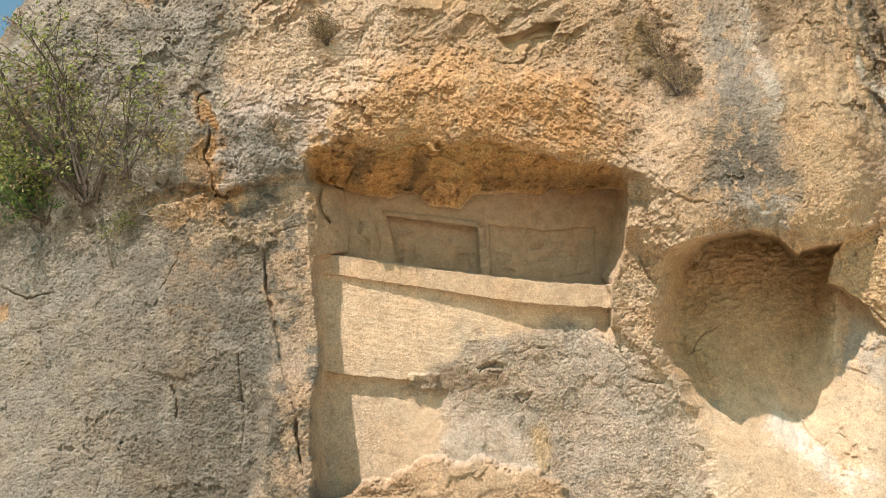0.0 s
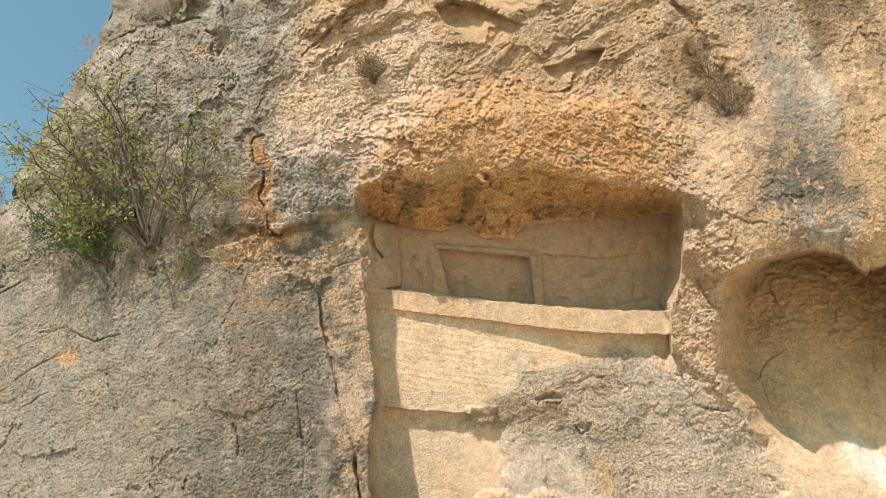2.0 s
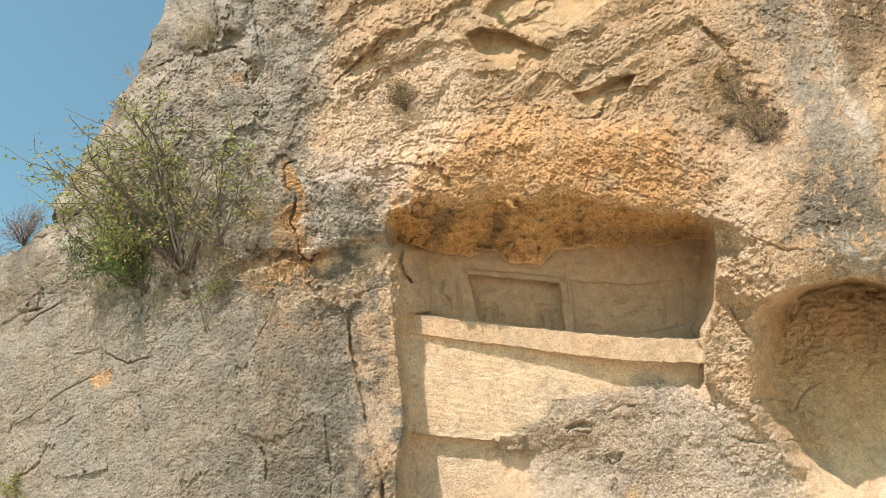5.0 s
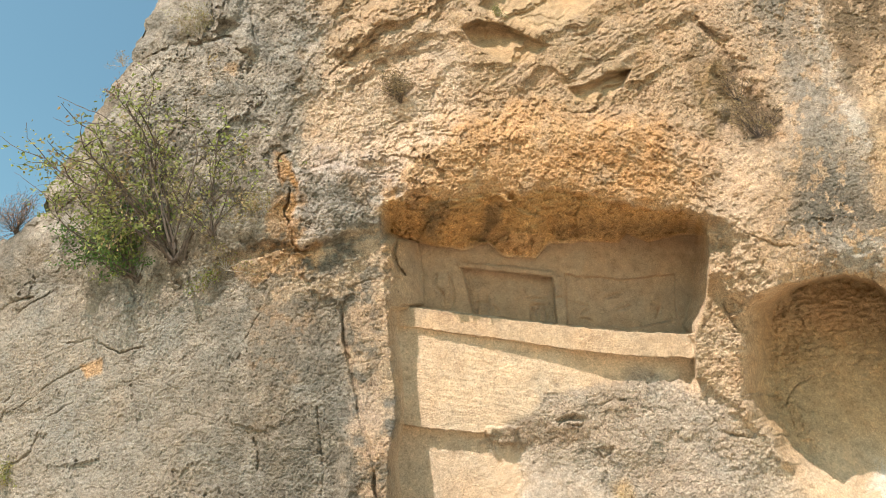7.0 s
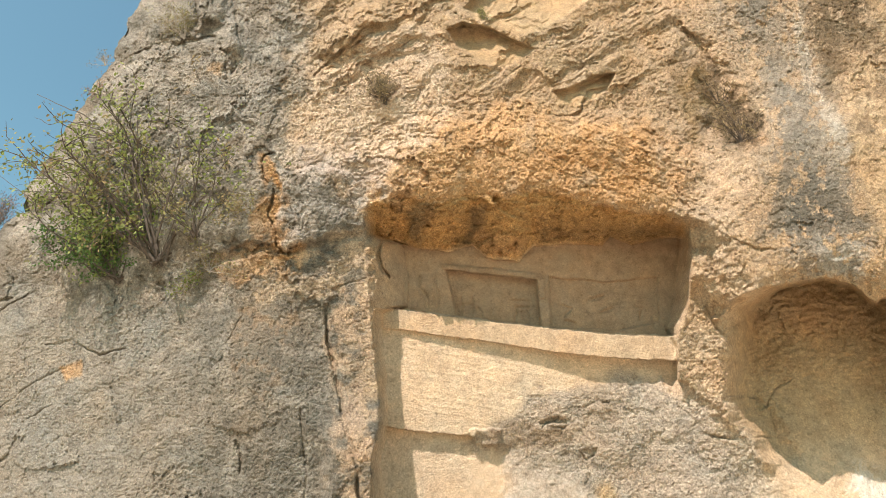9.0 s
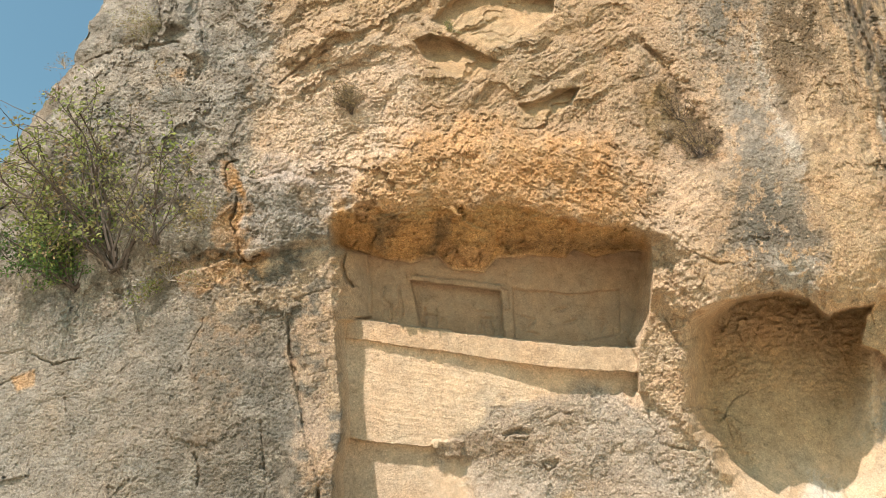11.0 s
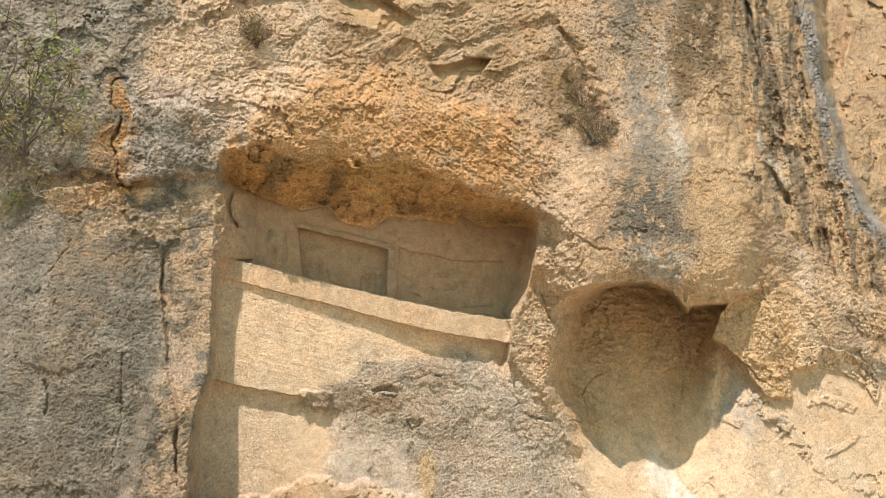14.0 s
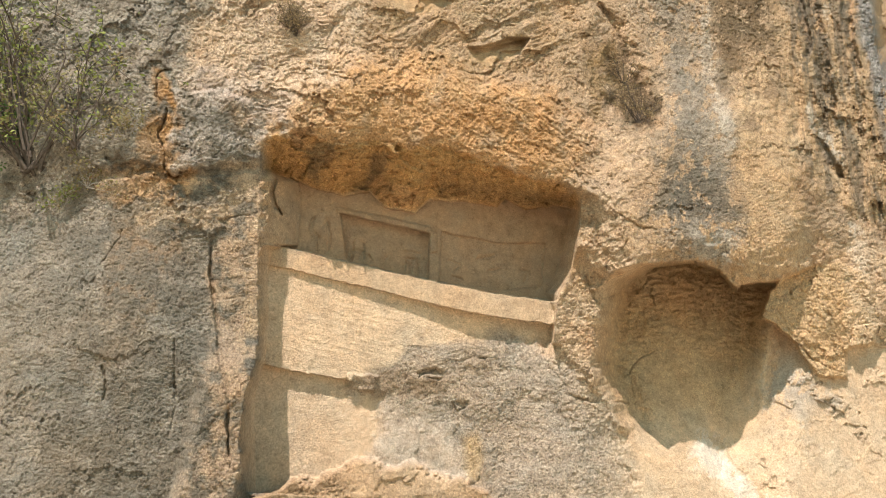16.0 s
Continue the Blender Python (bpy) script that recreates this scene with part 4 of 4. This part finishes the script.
claim("upper_crag", "pale broken limestone crag with shelves and scoops", inside([(-2.70, 9.44), (3.14, 9.44), (3.28, 2.68), (2.58, 1.27), (1.52, 1.13), (0.32, 1.70), (-1.58, 1.70), (-2.84, 2.12), (-3.76, 2.40)], 0.1, 0.1))
claim("brow", "orange overhanging rock brow above the niche", inside([(-1.77, 1.26), (-1.58, 1.98), (-0.59, 2.33), (1.52, 2.33), (2.37, 1.84), (2.33, 0.89), (1.52, 0.78), (0.11, 0.78), (-1.58, 0.78)], 0.05, 0.1))
claim("rock_pillar", "crinkled tan rock beside the niche", inside([(2.08, 1.06), (2.44, 1.34), (3.14, 0.15), (2.86, -0.42), (2.79, -1.40), (3.35, -2.25), (3.63, -5.34), (-2.00, -5.34), (-1.58, -2.95), (1.52, -2.74), (2.05, -1.12), (2.05, -0.56)], 0.05, 0.1))
claim("streaked_bulge", "bulging rock with grey water streaks", inside([(2.44, 1.27), (2.93, 1.91), (2.79, 9.44), (4.48, 9.44), (5.25, 1.56), (5.46, 0.29), (4.97, 0.01), (4.44, -0.06), (3.99, 0.22), (3.35, -0.06), (2.86, -0.42), (2.79, 0.15)], 0.05, 0.08))
claim("hollow", "smooth shaded hollow under an overhang", np.where(hollow > 0.35, 1.0, 0.0))
claim("sunlit_slope", "smooth cream rock slope with flakes", inside([(2.79, -2.03), (3.63, -1.93), (4.20, -1.75), (4.69, -1.40), (4.97, -0.70), (5.18, 0.08), (7.86, 0.99), (17.01, 0.99), (17.01, -6.75), (3.28, -6.75)], 0.05, 0.06) * (hollow < 0.35))
claim("rock_flake", "orange rock flake proud of the slope", flake)
claim("columns", "dark grooved rock columns", columns)
claim("far_wall", "tan rock wall set further back", beyond)
claim("niche_ceiling", "rust-orange rough ceiling of the niche", np.where((ceiling > 0.5) & (niche > 0.5), 1.0, 0.0))
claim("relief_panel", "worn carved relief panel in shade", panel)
claim("ledge", "straight carved stone ledge", np.where((niche > 0.3) & (V < ledge_t) & (V > ledge_b), 1.0, 0.0))
claim("inscription_panel", "cream chiselled panel with faint rows", np.where((niche > 0.9) & (V < ledge_b) & (V > step_v) & (broken < 0.5), 1.0, 0.0))
claim("lower_panel", "smooth cream lower panel with a step above", np.where((niche > 0.9) & (V < step_v) & (broken < 0.5) & (rubble < 0.5), 1.0, 0.0))
claim("broken_face", "broken grey rock where the panel has split off", np.where((broken > 0.5) & (rubble < 0.5) & (V > -3.2), 1.0, 0.0))
claim("rubble_shelf", "rough rubbly rock shelf below the panel", rubble)
claim("reveal", "splayed side of the niche", np.where((niche > 0.02) & (edge_l < 0.95) & (V < brow_v), 1.0, 0.0))

cliff = tagged(new("cliff"), "sunlit grey and orange limestone cliff with a carved niche", "cliff", kind="structure")
rows_n, cols_n = U.shape
index = np.arange(rows_n * cols_n).reshape(rows_n, cols_n)
quads = np.stack([index[:-1, :-1], index[:-1, 1:], index[1:, 1:], index[1:, :-1]], -1)
keep = (open_air[:-1, :-1] < 0.5) | (open_air[1:, 1:] < 0.5)
quad_region = region[:-1, :-1]
grain = np.clip(0.95 - 0.35 * carved - 0.15 * panel - 0.2 * hollow - 0.3 * slope * (1 - flake) - 0.2 * slab * smooth(-U, 2.4, 4.0) - 0.3 * washed - 0.35 * scoop, 0.3, 0.95)
flat_places, flat_stain_shade = PLACES.reshape(-1, 3), np.concatenate([STAIN_AND_SHADE, grain[..., None]], -1).reshape(-1, 4)


def sheet(name, faces, places, colours=None):
    """A mesh of the quads given, with the stain and painted shade as an attribute."""
    used, inverse = np.unique(faces, return_inverse=True)
    me = bpy.data.meshes.new(name)
    me.vertices.add(len(used))
    me.vertices.foreach_set("co", places[used].astype(np.float32).ravel())
    n = len(faces)
    me.loops.add(n * 4)
    me.polygons.add(n)
    me.loops.foreach_set("vertex_index", inverse.ravel().astype(np.int32))
    me.polygons.foreach_set("loop_start", np.arange(0, n * 4, 4, dtype=np.int32))
    me.polygons.foreach_set("use_smooth", np.ones(n, bool))
    me.update(calc_edges=True)
    if colours is not None:
        a = me.attributes.new("stain_or_shade", "FLOAT_COLOR", "POINT")
        a.data.foreach_set("color", colours[used].astype(np.float32).ravel())
    return me


for k, (name, label) in enumerate(NAMES):
    faces = quads[keep & (quad_region == k)]
    if not len(faces):
        continue
    ob = new(name, sheet(name, faces, flat_places, flat_stain_shade))
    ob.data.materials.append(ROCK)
    ob.parent = cliff
    ob["label"] = label

# the mass of the hill behind the face: its rim drawn straight back
rim_places = np.array([on_face(u, v) for u, v in RIM])
depth = np.array([0.0, 3.0, 9.0, 20.0])
hill = np.concatenate([rim_places + d * INTO + np.array([0, 0, -0.12 * d - 0.15]) for d in depth])
m = len(rim_places)
hill_quads = np.array([[r * m + k, r * m + k + 1, (r + 1) * m + k + 1, (r + 1) * m + k] for r in range(len(depth) - 1) for k in range(m - 1)])
ob = new("hill_top", sheet("hill_top", hill_quads, hill, np.tile(np.array((*GREY, 0.8)), (len(hill), 1))))
ob.data.materials.append(ROCK)
ob.parent = cliff
ob["label"] = "grey rock shoulder behind the skyline"

# ground, one sheet to the horizon
gx = np.concatenate([-np.geomspace(3000, 12, 24), np.linspace(-10, 12, 45), np.geomspace(14, 3000, 24)])
gy = np.concatenate([-np.geomspace(3000, 12, 24), np.linspace(-10, 12, 45), np.geomspace(14, 3000, 24)])
X, Y = np.meshgrid(gx, gy)
Z = 0.08 * fbm(X * 0.4, Y * 0.4, 4, 161) - 0.05
Z = np.where(np.hypot(X, Y) > 40, -0.2, Z)
gi = np.arange(X.size).reshape(X.shape)
gq = np.stack([gi[:-1, :-1], gi[:-1, 1:], gi[1:, 1:], gi[1:, :-1]], -1).reshape(-1, 4)
ground = tagged(new("ground", sheet("ground", gq, np.stack([X, Y, Z], -1).reshape(-1, 3))), "stony bare soil at the foot of the cliff", "ground", kind="structure")
ground.data.materials.append(SOIL)


# ---- plants ----
def mesh_part(name, verts, faces, mat, parent, label=""):
    me = bpy.data.meshes.new(name)
    me.from_pydata([tuple(v) for v in verts], [], faces)
    me.materials.append(mat)
    ob = new(name, me)
    ob.parent = parent
    if label:
        ob["label"] = label
    return ob


def tube(verts, faces, line, radii, sides=5):
    """A tapered tube along a line of places."""
    start = len(verts)
    for k, p in enumerate(line):
        d = (line[min(k + 1, len(line) - 1)] - line[max(k - 1, 0)]).normalized()
        a = d.orthogonal().normalized()
        b = d.cross(a)
        for s in range(sides):
            w = 2 * math.pi * s / sides
            verts.append(p + radii[k] * (math.cos(w) * a + math.sin(w) * b))
    for k in range(len(line) - 1):
        for s in range(sides):
            i, j = start + k * sides + s, start + k * sides + (s + 1) % sides
            faces.append((i, j, j + sides, i + sides))


def twig(rng, start, way, length, steps, wander, droop=0.0):
    line, p, d = [start], start.copy(), way.normalized()
    for _ in range(steps):
        d = (d + Vector([rng.gauss(0, wander) for _ in range(3)]) + Vector((0, 0, -droop))).normalized()
        p = p + d * (length / steps)
        line.append(p.copy())
    return line


def leaf(verts, faces, p, way, size, rng):
    """A folded, pointed leaf of four faces."""
    d = way.normalized()
    a = d.cross(Vector([rng.gauss(0, 1) for _ in range(3)])).normalized()
    n = d.cross(a)
    i = len(verts)
    w = size * 0.27
    verts.extend([p, p + d * size * 0.45 + a * w + n * size * 0.10, p + d * size, p + d * size * 0.45 - a * w + n * size * 0.10, p + d * size * 0.5])
    faces.extend([(i, i + 1, i + 4), (i + 1, i + 2, i + 4), (i, i + 4, i + 3), (i + 4, i + 2, i + 3)])


def shrub(name, label, root, limbs, leaf_mats, size, leaf_size, leaves, seed, bark, thick=0.02, spread=0.55, category="shrub", lean=Vector((0, -0.4, 1))):
    """A many-stemmed shrub: limbs from the root, twigs off the limbs, leaves on the twigs."""
    rng = random.Random(seed)
    top = tagged(new(name), label, category)
    flat = Matrix.Identity(3) - 0.5 * Matrix([[INTO[a] * INTO[b] for b in range(3)] for a in range(3)])
    top.location = root
    store = [([], []) for _ in leaf_mats]
    for k in range(limbs):
        v, f = [], []
        way = (lean + Vector([rng.gauss(0, spread) for _ in range(3)])).normalized()
        length = size * rng.uniform(0.6, 1.05)
        main = twig(rng, Vector([rng.gauss(0, 0.02 * size) for _ in range(3)]), way, length, 8, 0.16)
        tube(v, f, main, [thick * (1 - 0.085 * s) for s in range(9)])
        for q in range(2, 9):
            for _ in range(1 + (q > 4)):
                d = (main[q] - main[q - 1]).normalized() + Vector([rng.gauss(0, 0.7) for _ in range(3)])
                side = twig(rng, main[q], d, length * rng.uniform(0.18, 0.42), 5, 0.22)
                tube(v, f, side, [thick * 0.36 * (1 - 0.13 * s) for s in range(6)], 4)
                pick = min(int(rng.random() ** 1.3 * len(leaf_mats)), len(leaf_mats) - 1)
                lv, lf = store[pick]
                for _ in range(leaves):
                    s = rng.randrange(1, 6)
                    p = side[s] + Vector([rng.gauss(0, leaf_size * 0.8) for _ in range(3)])
                    leaf(lv, lf, p, Vector([rng.gauss(0, 1) for _ in range(3)]) + Vector((0, 0, 0.3)), leaf_size * rng.uniform(0.6, 1.25), rng)
        mesh_part("limb", [flat @ q for q in v], f, bark, top)
    for (lv, lf), mat in zip(store, leaf_mats):
        if lf:
            ob = mesh_part("foliage", [flat @ q for q in lv], lf, mat, top)
            ob["kind"] = "stuff"
    return top


def at(point, out=0.0):
    return on_face(point[0], point[1], out)


OUT = Vector(-INTO)
big = shrub("shrub", "leafy olive-green shrub with bare dark stems growing out of the rock", at([(-4.48, 0.59)][0], 0.05), 24, [LEAF, LEAF, OLIVE_LEAF, DRY_LEAF], 2.55, 0.068, 20, 3, BARK, 0.022, 0.44, lean=Vector((-0.22, -0.15, 1.0)))
shrub("shrub", "dense dark green shrub low on the rock ledge", at([(-4.95, 0.34)][0], 0.03), 26, [DARK_LEAF, DARK_LEAF, LEAF], 1.15, 0.05, 22, 5, BARK, 0.012, 0.55, lean=Vector((-0.25, -0.15, 0.8)))
shrub("shrub", "thin olive shrub on the grey rock", at([(-3.94, 0.87)][0], 0.03), 11, [OLIVE_LEAF, LEAF], 1.3, 0.05, 8, 7, BARK, 0.011, 0.5, lean=Vector((0.0, -0.3, 1)))
shrub("shrub", "green shrub spreading along the end of the ledge", at([(-5.23, 0.69)][0], 0.03), 16, [LEAF, OLIVE_LEAF, LEAF], 1.6, 0.062, 15, 27, BARK, 0.012, 0.5, lean=Vector((-0.3, -0.3, 0.9)))

# single long bare branches of the large shrub
for points, thick, out in (([(-4.52, 0.81), (-4.73, 1.56), (-4.83, 2.03), (-5.21, 2.32), (-5.49, 2.54), (-5.74, 2.65), (-6.14, 2.84)], 0.016, 0.45), ([(-5.21, 2.32), (-5.73, 2.47), (-5.97, 2.43), (-6.18, 2.54)], 0.008, 0.45), ([(-4.44, 0.73), (-4.64, 1.33), (-4.71, 1.86), (-4.74, 2.51)], 0.016, 0.4),
                           ([(-4.48, 0.81), (-4.26, 1.55), (-4.15, 1.99), (-4.19, 2.30)], 0.015, 0.4), ([(-4.23, 2.07), (-3.76, 2.07), (-3.46, 1.85), (-3.19, 1.66)], 0.007, 0.35), ([(-4.37, 0.73), (-4.14, 1.32), (-3.61, 1.49), (-3.23, 1.40)], 0.007, 0.3), ([(-5.78, 1.06), (-6.23, 1.46), (-6.56, 1.71), (-6.73, 1.82)], 0.008, 0.2)):
    rng = random.Random(len(points))
    line = [at(p, out) - big.location for p in points]
    fine = [line[k].lerp(line[k + 1], q / 4) + Vector([rng.gauss(0, 0.008) for _ in range(3)]) for k in range(len(line) - 1) for q in range(4)] + [line[-1]]
    v, f = [], []
    tube(v, f, fine, [thick * (1 - 0.8 * k / len(fine)) for k in range(len(fine))])
    mesh_part("limb", v, f, BARK, big)

shrub("dry_bush", "small dry grey-brown bush on the crag", at([(-1.44, 2.54)][0], 0.02), 26, [DRY_LEAF, BROWN_LEAF], 0.5, 0.03, 8, 9, BARK, 0.006, 0.32)
shrub("dry_bush", "dry brown bush filling a gully", at([(2.95, 1.91)][0], 0.0), 22, [DRY_LEAF, BROWN_LEAF, BROWN_LEAF], 0.75, 0.035, 7, 11, BARK, 0.007, 0.5, lean=Vector((-0.25, -0.1, 1)))
shrub("dry_bush", "wiry brown dead bush in the upper gully", at([(2.72, 2.38)][0], 0.0), 16, [BROWN_LEAF, DRY_LEAF], 0.55, 0.03, 6, 35, BARK, 0.006, 0.6, lean=Vector((-0.2, -0.1, 0.9)))
shrub("dry_bush", "wiry brown dead bush at the foot of the gully", at([(3.04, 1.99)][0], 0.0), 14, [BROWN_LEAF], 0.4, 0.03, 6, 37, BARK, 0.006, 0.7, lean=Vector((0.1, -0.1, 0.8)))
shrub("dry_bush", "dry olive bush high on the crag", at([(-4.13, 3.52)][0], 0.02), 16, [OLIVE_LEAF, DRY_LEAF], 0.6, 0.028, 8, 13, PALE_BARK, 0.006, 0.4, lean=Vector((-0.35, -0.2, 1)))
shrub("dry_bush", "reddish dry weeds on the skyline", at([(-5.26, 2.79)][0], 0.02), 7, [RED_LEAF, DRY_LEAF], 0.35, 0.025, 3, 15, BARK, 0.005, 0.5, lean=Vector((-0.5, -0.2, 0.9)))
shrub("dry_bush", "purplish dry tuft on the skyline ledge", at([(-6.68, 0.99)][0], 0.02), 42, [RED_LEAF, BROWN_LEAF], 0.62, 0.022, 4, 17, BARK, 0.005, 0.5)
shrub("grass_tuft", "thin green tuft hanging in a crack", at([(-4.02, 0.14)][0], 0.02), 9, [LEAF, DRY_LEAF], 0.35, 0.04, 4, 19, PALE_BARK, 0.005, 0.5, "grass tuft")
shrub("grass_tuft", "small yellow-green tuft low on the grey slab", at([(-6.74, -2.33)][0], 0.02), 9, [OLIVE_LEAF, LEAF], 0.3, 0.04, 6, 21, PALE_BARK, 0.005, 0.5, "grass tuft")
shrub("grass_tuft", "pale dry tuft under the ledge", at([(-3.75, 0.42)][0], 0.02), 9, [DRY_LEAF, OLIVE_LEAF], 0.45, 0.035, 5, 23, PALE_BARK, 0.005, 0.6, "grass tuft")
shrub("grass_tuft", "olive tuft beside the orange crack", at([(-3.34, 1.11)][0], 0.02), 10, [OLIVE_LEAF, DRY_LEAF], 0.4, 0.04, 6, 25, PALE_BARK, 0.005, 0.6, "grass tuft")
shrub("grass_tuft", "tiny green tuft in a scoop of the crag", at([(-0.18, 3.60)][0], 0.02), 7, [OLIVE_LEAF], 0.18, 0.03, 5, 29, PALE_BARK, 0.004, 0.5, "grass tuft")
shrub("dry_bush", "thin dry weeds along the skyline", at([(-5.20, 3.20)][0], 0.02), 9, [DRY_LEAF], 0.3, 0.025, 2, 31, PALE_BARK, 0.004, 0.5)
